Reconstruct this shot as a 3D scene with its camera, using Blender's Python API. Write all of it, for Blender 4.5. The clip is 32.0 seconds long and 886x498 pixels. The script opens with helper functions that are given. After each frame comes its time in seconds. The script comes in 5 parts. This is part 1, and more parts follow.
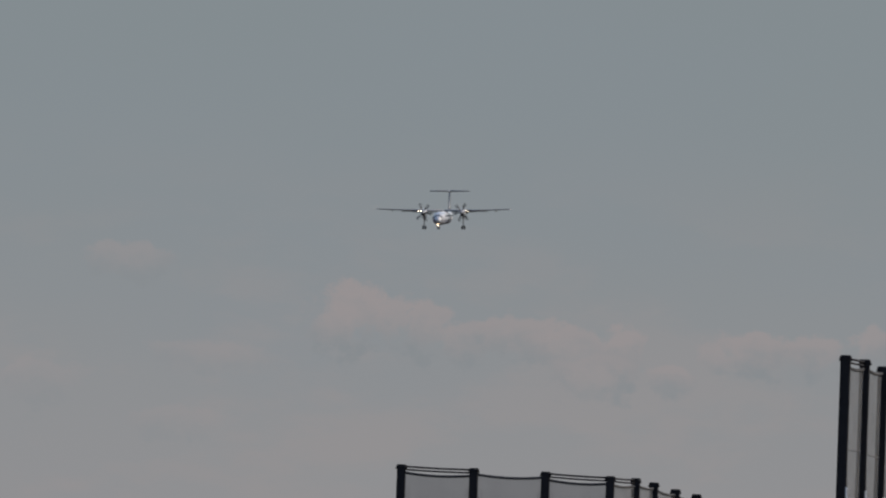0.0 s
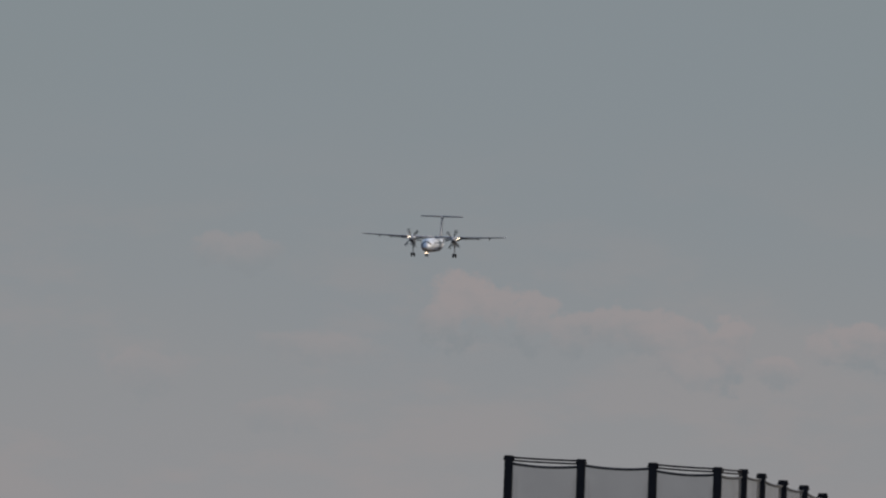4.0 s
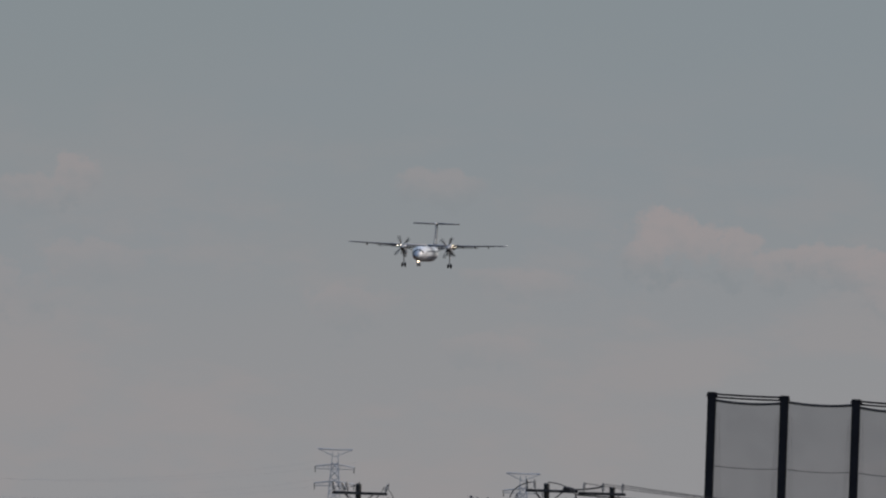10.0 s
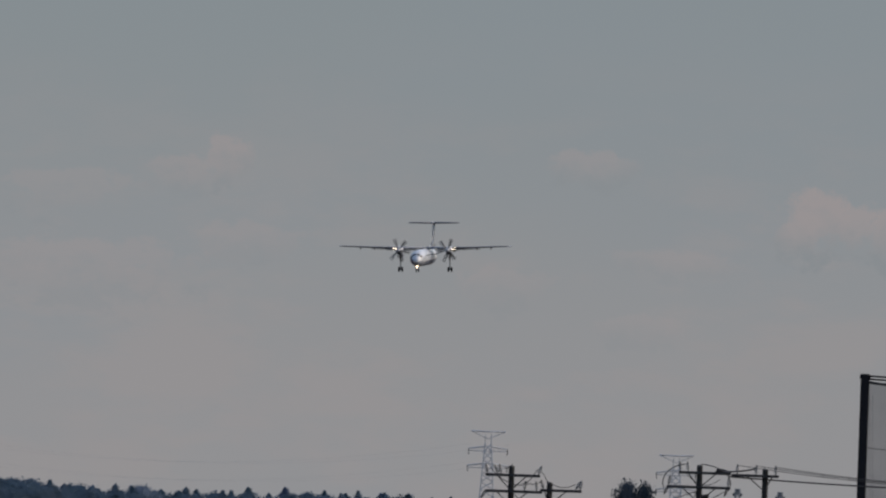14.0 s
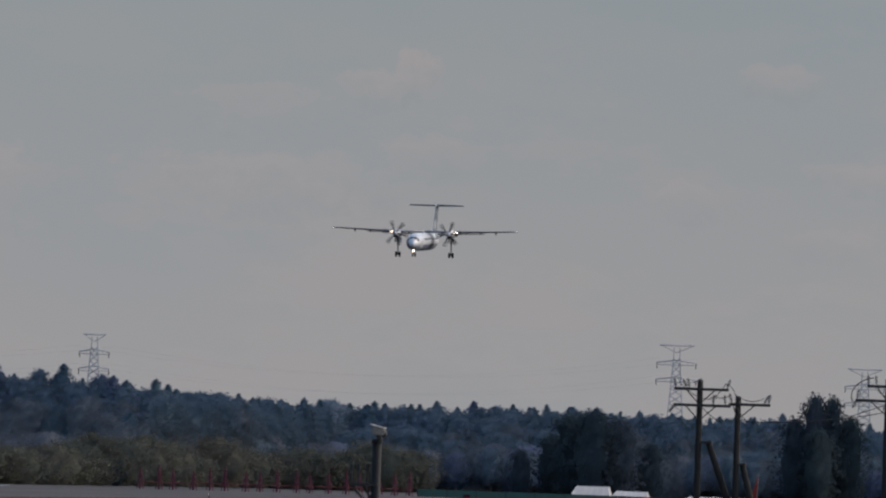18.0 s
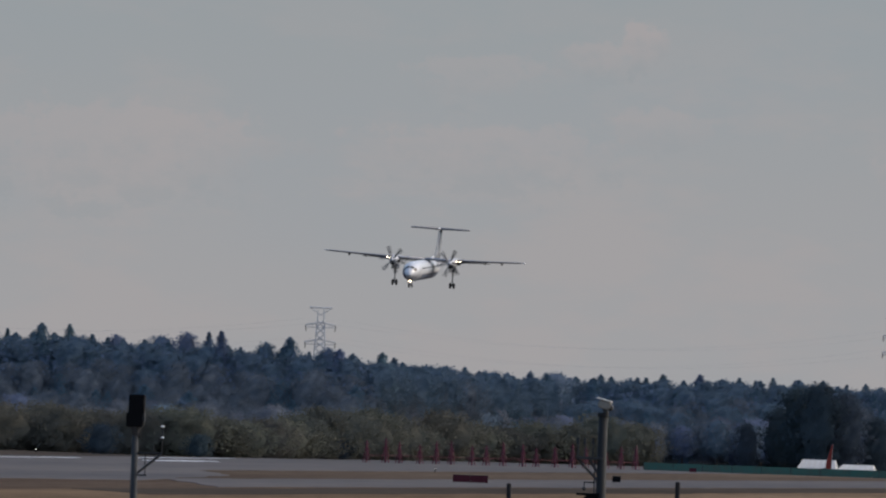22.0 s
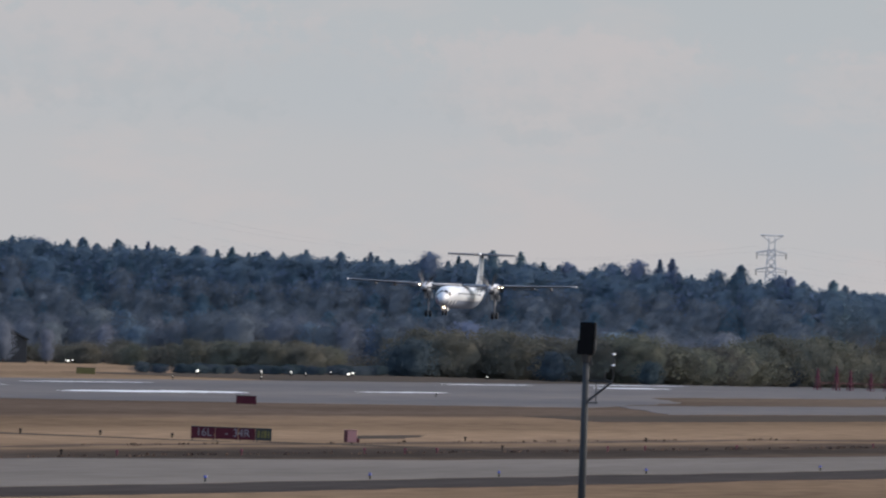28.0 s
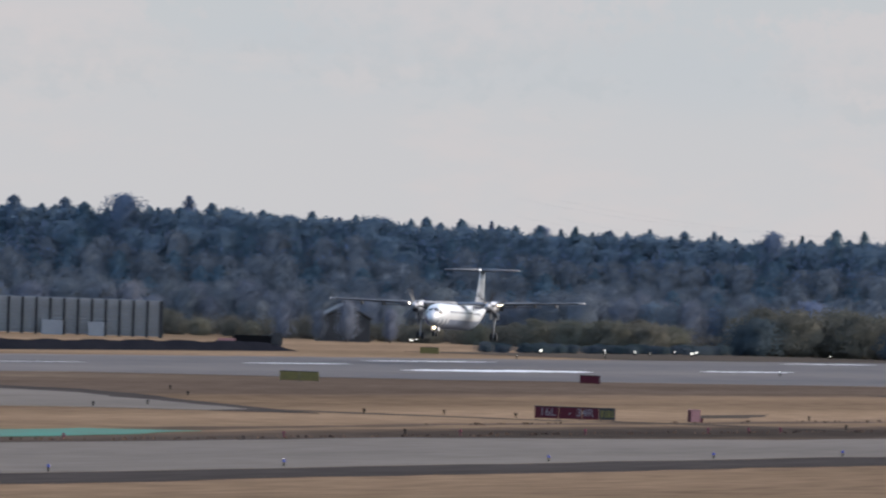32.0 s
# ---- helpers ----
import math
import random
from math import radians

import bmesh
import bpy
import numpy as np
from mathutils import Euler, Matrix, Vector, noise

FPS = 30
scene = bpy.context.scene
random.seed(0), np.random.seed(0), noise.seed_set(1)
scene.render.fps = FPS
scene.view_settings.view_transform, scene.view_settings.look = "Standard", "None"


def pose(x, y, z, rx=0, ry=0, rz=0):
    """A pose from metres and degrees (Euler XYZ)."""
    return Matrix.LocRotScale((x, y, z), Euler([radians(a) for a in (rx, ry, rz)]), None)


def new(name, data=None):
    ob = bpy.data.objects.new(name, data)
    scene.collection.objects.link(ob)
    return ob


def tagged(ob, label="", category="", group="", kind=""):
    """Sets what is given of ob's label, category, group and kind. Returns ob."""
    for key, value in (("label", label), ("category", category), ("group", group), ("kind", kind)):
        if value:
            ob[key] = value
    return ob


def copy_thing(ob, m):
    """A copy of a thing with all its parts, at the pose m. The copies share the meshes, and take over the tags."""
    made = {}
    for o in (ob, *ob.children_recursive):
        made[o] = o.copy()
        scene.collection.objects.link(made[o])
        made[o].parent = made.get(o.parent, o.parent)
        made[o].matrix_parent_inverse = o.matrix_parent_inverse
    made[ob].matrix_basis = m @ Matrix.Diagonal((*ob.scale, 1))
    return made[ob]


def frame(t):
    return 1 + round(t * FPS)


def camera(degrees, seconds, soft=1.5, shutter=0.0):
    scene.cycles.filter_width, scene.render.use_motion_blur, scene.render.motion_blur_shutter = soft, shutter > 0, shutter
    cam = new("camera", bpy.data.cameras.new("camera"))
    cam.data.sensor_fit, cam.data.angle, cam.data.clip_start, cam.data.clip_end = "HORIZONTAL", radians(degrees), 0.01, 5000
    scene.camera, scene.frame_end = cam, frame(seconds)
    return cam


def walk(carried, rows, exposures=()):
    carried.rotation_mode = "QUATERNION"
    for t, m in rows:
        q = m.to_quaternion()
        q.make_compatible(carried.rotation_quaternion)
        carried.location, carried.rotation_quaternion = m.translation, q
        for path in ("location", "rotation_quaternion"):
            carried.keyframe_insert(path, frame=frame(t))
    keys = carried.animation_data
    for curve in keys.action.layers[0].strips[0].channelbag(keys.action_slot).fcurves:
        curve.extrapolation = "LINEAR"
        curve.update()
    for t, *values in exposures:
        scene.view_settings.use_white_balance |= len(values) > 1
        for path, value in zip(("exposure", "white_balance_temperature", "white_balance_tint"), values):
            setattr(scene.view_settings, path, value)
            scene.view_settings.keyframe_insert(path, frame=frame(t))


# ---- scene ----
# A telephoto camera on a low rise beside an airfield turns to follow a turboprop on final approach.
EYE_Z = 10.0
ROLL = 2.0
cam = camera(2.8069, 32.0, soft=2.2, shutter=0.5)
# seconds, bearing to the left of the runway's direction, elevation (degrees)
TURNS = [
    (0.0, 5.7344, 1.2048), (0.5, 5.7683, 1.1914), (1.0, 5.8093, 1.1885), (1.5, 5.8589, 1.1937),
    (2.0, 5.9010, 1.1840), (2.5, 5.9395, 1.1853), (4.5, 6.1231, 1.1408), (5.0, 6.1715, 1.1076),
    (5.5, 6.2158, 1.0827), (6.0, 6.2653, 1.0506), (6.5, 6.3146, 1.0291), (7.0, 6.3766, 1.0183),
    (7.5, 6.4078, 1.0081), (8.0, 6.4482, 1.0104), (8.5, 6.4966, 1.0095), (9.0, 6.5675, 0.9932),
    (9.5, 6.6457, 0.9677), (10.0, 6.7100, 0.9413), (10.5, 6.7676, 0.9253), (11.0, 6.8483, 0.9082),
    (11.5, 6.9073, 0.9026), (12.0, 6.9653, 0.8965), (12.5, 7.0191, 0.8768), (13.0, 7.0822, 0.8719),
    (13.5, 7.1380, 0.8792), (15.5, 7.3865, 0.7584), (16.0, 7.4654, 0.7239), (16.5, 7.5522, 0.7029),
    (17.0, 7.6434, 0.6510), (17.5, 7.7216, 0.5997), (18.0, 7.7806, 0.5742), (18.5, 7.8614, 0.5522),
    (19.0, 7.9680, 0.5390), (19.5, 8.0773, 0.5366), (20.0, 8.1536, 0.5258), (20.5, 8.2445, 0.5237),
    (21.0, 8.3294, 0.4984), (21.5, 8.4146, 0.4705), (22.0, 8.4941, 0.4652), (22.5, 8.5632, 0.4513),
    (23.0, 8.6749, 0.4266), (23.5, 8.8014, 0.3792), (24.0, 8.9298, 0.3521), (24.5, 9.0506, 0.3279),
    (25.0, 9.1767, 0.3022), (25.5, 9.2808, 0.2837), (27.5, 9.7916, 0.1902), (28.0, 9.9141, 0.1864),
    (28.5, 10.0409, 0.1613), (29.0, 10.1683, 0.1459), (29.5, 10.2801, 0.1268), (30.0, 10.4060, 0.1149),
    (30.5, 10.5148, 0.1137), (31.0, 10.6142, 0.1073), (31.5, 10.7846, 0.0907), (32.0, 11.0000, 0.0842),
]
EXPOSURES = [(0.0, -1.10), (4.0, -1.10), (9.0, -1.08), (13.0, -1.08), (16.0, -1.08), (17.5, -0.97), (19.0, -0.88), (21.0, -0.80),
             (23.0, -0.74), (25.0, -0.55), (28.0, -0.24), (30.0, -0.08), (32.0, -0.02)]
walk(cam, [(t, pose(0, 0, EYE_Z, 90 + up, 0, yaw) @ pose(0, 0, 0, 0, 0, ROLL)) for t, yaw, up in TURNS], EXPOSURES)

# ---- light: hazy winter sky, low sun ahead and to the right ----
SUN_AZ, SUN_EL = 62.0, 33.0          # degrees to the right of +y, above the horizon


def make_world():
    w = bpy.data.worlds.new("sky")
    scene.world = w
    w.use_nodes = True
    nt = w.node_tree
    N, L = nt.nodes, nt.links
    N.clear()

    def math_node(op, a, b=None, c=None, clamp=False):
        n = N.new("ShaderNodeMath")
        n.operation, n.use_clamp = op, clamp
        for i, v in enumerate((a, b, c)):
            if v is None:
                continue
            if isinstance(v, (int, float)):
                n.inputs[i].default_value = v
            else:
                L.new(v, n.inputs[i])
        return n.outputs[0]

    def mix(fac, a, b):
        n = N.new("ShaderNodeMix")
        n.data_type = "RGBA"
        for s, v in ((n.inputs[0], fac), (n.inputs[6], a), (n.inputs[7], b)):
            if isinstance(v, tuple):
                s.default_value = (*v, 1)
            elif isinstance(v, (int, float)):
                s.default_value = v
            else:
                L.new(v, s)
        return n.outputs[2]

    def smooth(v, lo, hi):
        n = N.new("ShaderNodeMapRange")
        n.interpolation_type = "SMOOTHSTEP"
        L.new(v, n.inputs[0])
        n.inputs[1].default_value, n.inputs[2].default_value = lo, hi
        return n.outputs[0]

    def noise_node(vec, scale, detail=4, rough=0.55):
        n = N.new("ShaderNodeTexNoise")
        L.new(vec, n.inputs["Vector"])
        n.inputs["Scale"].default_value, n.inputs["Detail"].default_value = scale, detail
        n.inputs["Roughness"].default_value = rough
        return n.outputs[0]

    co = N.new("ShaderNodeTexCoord").outputs["Generated"]
    sep = N.new("ShaderNodeSeparateXYZ")
    L.new(co, sep.inputs[0])
    x, y, z = sep.outputs
    flat = N.new("ShaderNodeCombineXYZ")        # clouds seen edge-on: wide and low
    L.new(x, flat.inputs[0]); L.new(y, flat.inputs[1]); L.new(math_node("MULTIPLY", z, 2.6), flat.inputs[2])
    flat = flat.outputs[0]
    sky = N.new("ShaderNodeTexSky")
    sky.sky_type = "NISHITA"
    sky.sun_disc = False
    sky.sun_elevation, sky.sun_rotation = radians(SUN_EL), radians(SUN_AZ)
    sky.dust_density, sky.altitude = 3.0, 40.0
    upper = N.new("ShaderNodeMix"); upper.data_type, upper.blend_type = "RGBA", "MULTIPLY"
    upper.inputs[0].default_value = 1
    L.new(sky.outputs[0], upper.inputs[6]); upper.inputs[7].default_value = (0.5, 0.5, 0.5, 1)
    # haze: pale and slightly warm at the horizon, grey-blue above it
    haze = mix(smooth(z, 0.002, 0.034), (0.600, 0.596, 0.614), (0.490, 0.562, 0.60))
    broad = noise_node(flat, 26, 4)
    haze = mix(math_node("MULTIPLY", smooth(broad, 0.42, 0.66), 0.30), haze, (0.50, 0.57, 0.63))
    # thin pinkish cloud banks near the horizon
    n1 = noise_node(flat, 75, 6, 0.6)
    bank = math_node("MULTIPLY", smooth(n1, 0.46, 0.62), math_node("SUBTRACT", 1.0, smooth(z, 0.008, 0.030)))
    haze = mix(math_node("MULTIPLY", bank, 0.55), haze, (0.645, 0.605, 0.61))
    # a few separate cumulus heads: bearing x, height z, half-width, half-height, strength
    round_ = N.new("ShaderNodeCombineXYZ")
    L.new(x, round_.inputs[0]); L.new(y, round_.inputs[1]); L.new(math_node("MULTIPLY", z, 1.25), round_.inputs[2])
    wob = noise_node(round_.outputs[0], 620, 7, 0.6)
    wobble = math_node("SUBTRACT", wob, 0.5)
    for cx, cz, rx, rz, s in (
            (-0.1043, 0.0180, 0.0021, 0.0012, 0.95), (-0.1056, 0.0171, 0.0017, 0.0009, 0.80), (-0.1026, 0.0176, 0.0014, 0.0011, 0.85),
            (-0.1006, 0.0172, 0.0017, 0.0010, 0.80), (-0.0986, 0.0164, 0.0017, 0.0009, 0.70), (-0.0952, 0.0167, 0.0025, 0.0009, 0.80),
            (-0.0929, 0.0161, 0.0021, 0.0009, 0.70), (-0.0900, 0.0160, 0.0013, 0.0011, 0.85), (-0.0914, 0.0146, 0.0025, 0.0009, 0.50),
            (-0.0871, 0.0145, 0.0014, 0.0006, 0.70), (-0.0827, 0.0163, 0.0023, 0.0009, 0.85), (-0.0847, 0.0157, 0.0014, 0.0006, 0.60),
            (-0.0793, 0.0162, 0.0017, 0.0008, 0.80), (-0.0762, 0.0168, 0.0014, 0.0008, 0.80), (-0.1172, 0.0202, 0.0022, 0.0007, 0.50),
            (-0.1123, 0.0150, 0.0034, 0.0006, 0.35), (-0.1221, 0.0134, 0.0028, 0.0009, 0.35), (-0.1372, 0.0201, 0.0014, 0.0010, 0.70),
            (-0.1395, 0.0192, 0.0022, 0.0007, 0.45), (-0.1359, 0.0154, 0.0034, 0.0009, 0.35), (-0.1141, 0.0112, 0.0028, 0.0007, 0.30),
            (-0.1460, 0.0180, 0.0040, 0.0009, 0.35), (-0.1660, 0.0137, 0.0090, 0.0019, 0.45), (-0.1450, 0.0140, 0.0070, 0.0013, 0.4),
            (-0.1900, 0.0150, 0.0110, 0.0022, 0.45), (-0.2130, 0.0135, 0.0080, 0.0018, 0.4)):
        dx = math_node("DIVIDE", math_node("SUBTRACT", x, cx), rx)
        dz = math_node("DIVIDE", math_node("SUBTRACT", z, cz), rz)
        dz = math_node("ADD", math_node("MAXIMUM", dz, 0.0), math_node("MULTIPLY", math_node("MINIMUM", dz, 0.0), 0.45))
        d = math_node("SQRT", math_node("ADD", math_node("MULTIPLY", dx, dx), math_node("MULTIPLY", dz, dz)))
        d = math_node("ADD", d, math_node("MULTIPLY", wobble, 2.5))
        edge = math_node("MULTIPLY", math_node("SUBTRACT", 1.0, smooth(d, 0.62, 1.12)), s)
        # lit head, grey-blue underside
        shade = math_node("ADD", dz, math_node("MULTIPLY", wobble, 2.2))
        body = mix(smooth(shade, -1.1, 0.35), (0.515, 0.553, 0.585), (0.668, 0.612, 0.618))
        front = math_node("MULTIPLY", edge, math_node("GREATER_THAN", y, 0.0))
        haze = mix(front, haze, body)
    colour = mix(smooth(z, 0.06, 0.45), haze, upper.outputs[2])
    bg = N.new("ShaderNodeBackground")
    L.new(colour, bg.inputs[0])
    out = N.new("ShaderNodeOutputWorld")
    L.new(bg.outputs[0], out.inputs[0])


make_world()
sun = new("sun", bpy.data.lights.new("sun", "SUN"))
sun.data.energy, sun.data.angle, sun.data.color = 1.4, radians(8.0), (1.0, 0.93, 0.84)
_d = Vector((math.sin(radians(SUN_AZ)) * math.cos(radians(SUN_EL)), math.cos(radians(SUN_AZ)) * math.cos(radians(SUN_EL)), math.sin(radians(SUN_EL))))
sun.matrix_world = Matrix.Translation((0, 0, 60)) @ _d.to_track_quat("Z", "Y").to_matrix().to_4x4()


# ---- materials ----
def material(name, base, rough=0.7, metal=0.0, second=None, thin=0.0, scale=3.0, fine=None, bump=0.0, emit=None, spec=0.5, random_tint=0.0, stretch=(1, 1, 1)):
    """Base colour with a coarse and a fine variation, and relief."""
    m = bpy.data.materials.new(name)
    m.use_nodes = True
    nt = m.node_tree
    N, L = nt.nodes, nt.links
    p = N["Principled BSDF"]
    p.inputs["Roughness"].default_value, p.inputs["Metallic"].default_value = rough, metal
    p.inputs["Specular IOR Level"].default_value = spec
    co = N.new("ShaderNodeTexCoord")
    mp = N.new("ShaderNodeMapping")
    mp.inputs["Scale"].default_value = stretch
    L.new(co.outputs["Object"], mp.inputs[0])
    second = second or tuple(c * 0.72 for c in base)

    def tex(s, detail):
        n = N.new("ShaderNodeTexNoise")
        n.inputs["Scale"].default_value, n.inputs["Detail"].default_value = s, detail
        L.new(mp.outputs[0], n.inputs["Vector"])
        return n.outputs[0]

    big, small = tex(scale, 3), tex(fine or scale * 9, 4)
    add = N.new("ShaderNodeMath"); add.operation = "MULTIPLY_ADD"
    L.new(small, add.inputs[0]); add.inputs[1].default_value = 0.5
    half = N.new("ShaderNodeMath"); half.operation = "MULTIPLY"; half.inputs[1].default_value = 0.5
    L.new(big, half.inputs[0]); L.new(half.outputs[0], add.inputs[2])
    ramp = N.new("ShaderNodeMapRange")
    ramp.inputs[1].default_value, ramp.inputs[2].default_value = 0.36, 0.64
    L.new(add.outputs[0], ramp.inputs[0])
    mx = N.new("ShaderNodeMix"); mx.data_type = "RGBA"
    mx.inputs[6].default_value, mx.inputs[7].default_value = (*second, 1), (*base, 1)
    L.new(ramp.outputs[0], mx.inputs[0])
    col = mx.outputs[2]
    if random_tint:
        oi = N.new("ShaderNodeObjectInfo")
        hs = N.new("ShaderNodeHueSaturation")
        mr = N.new("ShaderNodeMapRange")
        mr.inputs[3].default_value, mr.inputs[4].default_value = 1 - random_tint, 1 + random_tint
        L.new(oi.outputs["Random"], mr.inputs[0]); L.new(mr.outputs[0], hs.inputs["Value"])
        mr2 = N.new("ShaderNodeMapRange")
        mr2.inputs[3].default_value, mr2.inputs[4].default_value = 0.47, 0.53
        L.new(oi.outputs["Random"], mr2.inputs[0]); L.new(mr2.outputs[0], hs.inputs["Hue"])
        L.new(col, hs.inputs["Color"]); col = hs.outputs[0]
    L.new(col, p.inputs["Base Color"])
    if thin:                                       # light passes through thin leaves
        tl, ms = N.new("ShaderNodeBsdfTranslucent"), N.new("ShaderNodeMixShader")
        L.new(col, tl.inputs[0])
        ms.inputs[0].default_value = thin
        L.new(p.outputs[0], ms.inputs[1]); L.new(tl.outputs[0], ms.inputs[2])
        L.new(ms.outputs[0], N["Material Output"].inputs[0])
    if bump:
        b = N.new("ShaderNodeBump")
        b.inputs["Strength"].default_value = bump
        L.new(small, b.inputs["Height"]); L.new(b.outputs[0], p.inputs["Normal"])
    if emit:
        p.inputs["Emission Color"].default_value = (*emit[:3], 1)
        p.inputs["Emission Strength"].default_value = emit[3]
    return m


M_white = material("aircraft_white_paint", (0.491, 0.498, 0.503), 0.28, scale=0.6, second=(0.442, 0.448, 0.460), spec=0.6)
M_wing = material("wing_grey_paint", (0.19, 0.19, 0.20), 0.6, scale=0.8, second=(0.14, 0.14, 0.15), spec=0.6)
# grey-blue livery made darker, so the colour holds the underside's shade
M_belly = material("shaded_grey_blue_belly", (0.17, 0.20, 0.26), 0.5, scale=0.7, second=(0.13, 0.155, 0.21))
M_fin = material("fin_pale_blue_paint", (0.239, 0.257, 0.279), 0.5, scale=0.8, second=(0.199, 0.217, 0.239))
M_blue = material("shaded_livery_blue", (0.03, 0.055, 0.15), 0.3, scale=0.7)
M_nacelle = material("nacelle_paint", (0.378, 0.385, 0.399), 0.45, scale=1.2, second=(0.294, 0.301, 0.315))
M_dark = material("intake_black", (0.02, 0.02, 0.022), 0.6)
M_blade = material("propeller_blade_black", (0.035, 0.035, 0.04), 0.45)
M_steel = material("gear_steel", (0.42, 0.42, 0.43), 0.35, 0.8)
M_tail = material("tailplane_grey_paint", (0.115, 0.115, 0.12), 0.65, scale=0.8, second=(0.085, 0.085, 0.09), spec=0.3)
M_boot = material("deicing_boot_rubber", (0.03, 0.028, 0.028), 0.55, scale=1.5, second=(0.02, 0.019, 0.02))
M_chrome = material("dull_chrome", (0.135, 0.140, 0.149), 0.16, 1.0, second=(0.099, 0.104, 0.113), scale=2.0)
M_tyre = material("tyre_rubber", (0.018, 0.018, 0.02), 0.85)
M_cockpit = material("cockpit_glass", (0.012, 0.014, 0.018), 0.3, spec=0.25)
M_lamp = material("landing_lamp_glow", (0.9, 0.85, 0.7), 0.3, emit=(1.0, 0.80, 0.56, 30.0))
M_lampcore = material("taxi_lamp_glow", (0.9, 0.85, 0.7), 0.3, emit=(1.0, 0.72, 0.46, 26.0))
M_post = material("net_post_dark_steel", (0.016, 0.016, 0.019), 0.8, scale=0.8, second=(0.010, 0.010, 0.012), spec=0.2, bump=0.1)
M_tube = material("pale_plastic_tube", (0.75, 0.76, 0.77), 0.4)
M_rope = material("net_rope", (0.035, 0.036, 0.038), 0.8)
M_wood = material("weathered_pole", (0.025, 0.024, 0.023), 0.9, scale=1.5, second=(0.013, 0.013, 0.012), spec=0.15, bump=0.3, stretch=(1, 1, 0.1))
M_iron = material("dark_galvanised_iron", (0.033, 0.034, 0.036), 0.6, 0.2, second=(0.018, 0.018, 0.020))
M_porcelain = material("brown_grey_insulator", (0.10, 0.095, 0.09), 0.3)
M_wire = material("cable_black", (0.03, 0.03, 0.032), 0.7)
M_galv = material("galvanised_mast", (0.038, 0.040, 0.042), 0.7, 0.0, spec=0.15, second=(0.024, 0.026, 0.028), scale=1.2)
M_black = material("signal_box_black", (0.007, 0.007, 0.008), 0.7, bump=0.05, spec=0.05)
M_cream = material("camera_housing_cream", (0.496, 0.480, 0.432), 0.5, second=(0.360, 0.344, 0.304))
M_housing = material("dull_cream_housing", (0.240, 0.224, 0.192), 0.6, second=(0.160, 0.152, 0.132))
M_darkmast = material("weathered_dark_mast", (0.013, 0.015, 0.016), 0.7, spec=0.2, second=(0.009, 0.010, 0.011), scale=1.2)
M_pylon = material("pylon_zinc", (0.497, 0.513, 0.538), 0.6, 0.0)
M_red = material("sign_red", (0.076, 0.016, 0.024), 0.7, spec=0.1, second=(0.058, 0.013, 0.020), scale=2)
M_signblack = material("sign_black", (0.02, 0.02, 0.02), 0.6)
M_signdark = material("sign_dark_brown", (0.035, 0.022, 0.022), 0.7, second=(0.024, 0.016, 0.017), scale=2)
M_yellow = material("sign_yellow", (0.144, 0.122, 0.022), 0.6)
M_olive = material("sign_back_olive", (0.144, 0.115, 0.022), 0.65, second=(0.094, 0.079, 0.022))
M_signwhite = material("sign_white_letters", (0.194, 0.173, 0.194), 0.6)
M_pink = material("faded_red_cabinet", (0.302, 0.144, 0.144), 0.6, second=(0.288, 0.144, 0.144))
M_mast_red = material("antenna_red_paint", (0.156, 0.053, 0.065), 0.7, second=(0.108, 0.044, 0.055), spec=0.0)
M_banner = material("banner_red_cloth", (0.26, 0.045, 0.035), 0.8, spec=0.1, second=(0.18, 0.035, 0.03), scale=0.8)
M_bulb = material("airfield_lamp_glow", (0.9, 0.9, 0.85), 0.3, emit=(1.0, 0.95, 0.85, 2.5))
M_blueglass = material("blue_light_glass", (0.02, 0.03, 0.22), 0.2)
M_vinyl = material("greenhouse_vinyl", (0.648, 0.626, 0.590), 0.45, second=(0.562, 0.547, 0.518), thin=0.45)
M_panel = material("blast_fence_panel", (0.282, 0.282, 0.282), 0.6, second=(0.223, 0.223, 0.232), scale=0.5)
M_bark = material("bark", (0.07, 0.055, 0.045), 0.9, scale=1.2)
# distance haze is mixed into these three colours as pale blue
M_cedar = material("hazed_cedar_foliage", (0.143, 0.201, 0.268), 0.9, thin=0.42, second=(0.130, 0.184, 0.247), scale=0.35, fine=2.2, random_tint=0.1, spec=0.0)
M_leaf = material("hazed_oak_foliage", (0.155, 0.200, 0.261), 0.9, thin=0.42, second=(0.140, 0.183, 0.240), scale=0.4, fine=2.4, random_tint=0.1, spec=0.0)
M_twig = material("hazed_twigs_and_dry_leaves", (0.168, 0.186, 0.213), 0.9, thin=0.42, second=(0.152, 0.168, 0.195), scale=0.3, fine=2.0, random_tint=0.1, spec=0.0)
M_scrub = material("olive_scrub", (0.156, 0.149, 0.115), 0.9, thin=0.42, second=(0.127, 0.123, 0.100), scale=0.4, fine=2.0, random_tint=0.1, spec=0.0)
M_shrub = material("dark_shrub_foliage", (0.061, 0.079, 0.090), 0.9, thin=0.35, second=(0.050, 0.066, 0.077), scale=0.4, fine=2.0, random_tint=0.1, spec=0.0)
M_asphalt = material("runway_asphalt", (0.098, 0.086, 0.080), 0.75, spec=0.03, second=(0.049, 0.047, 0.050), scale=0.035, fine=0.5, stretch=(1, 0.06, 1))
M_taxi = material("taxiway_asphalt", (0.122, 0.112, 0.101), 0.8, spec=0.0, second=(0.085, 0.077, 0.070), scale=0.08, fine=1.2, stretch=(1, 0.05, 1))
M_shoulder = material("dark_shoulder_asphalt", (0.047, 0.042, 0.040), 0.85, spec=0.0, second=(0.029, 0.026, 0.025), scale=0.1, fine=1.0, stretch=(1, 0.06, 1))
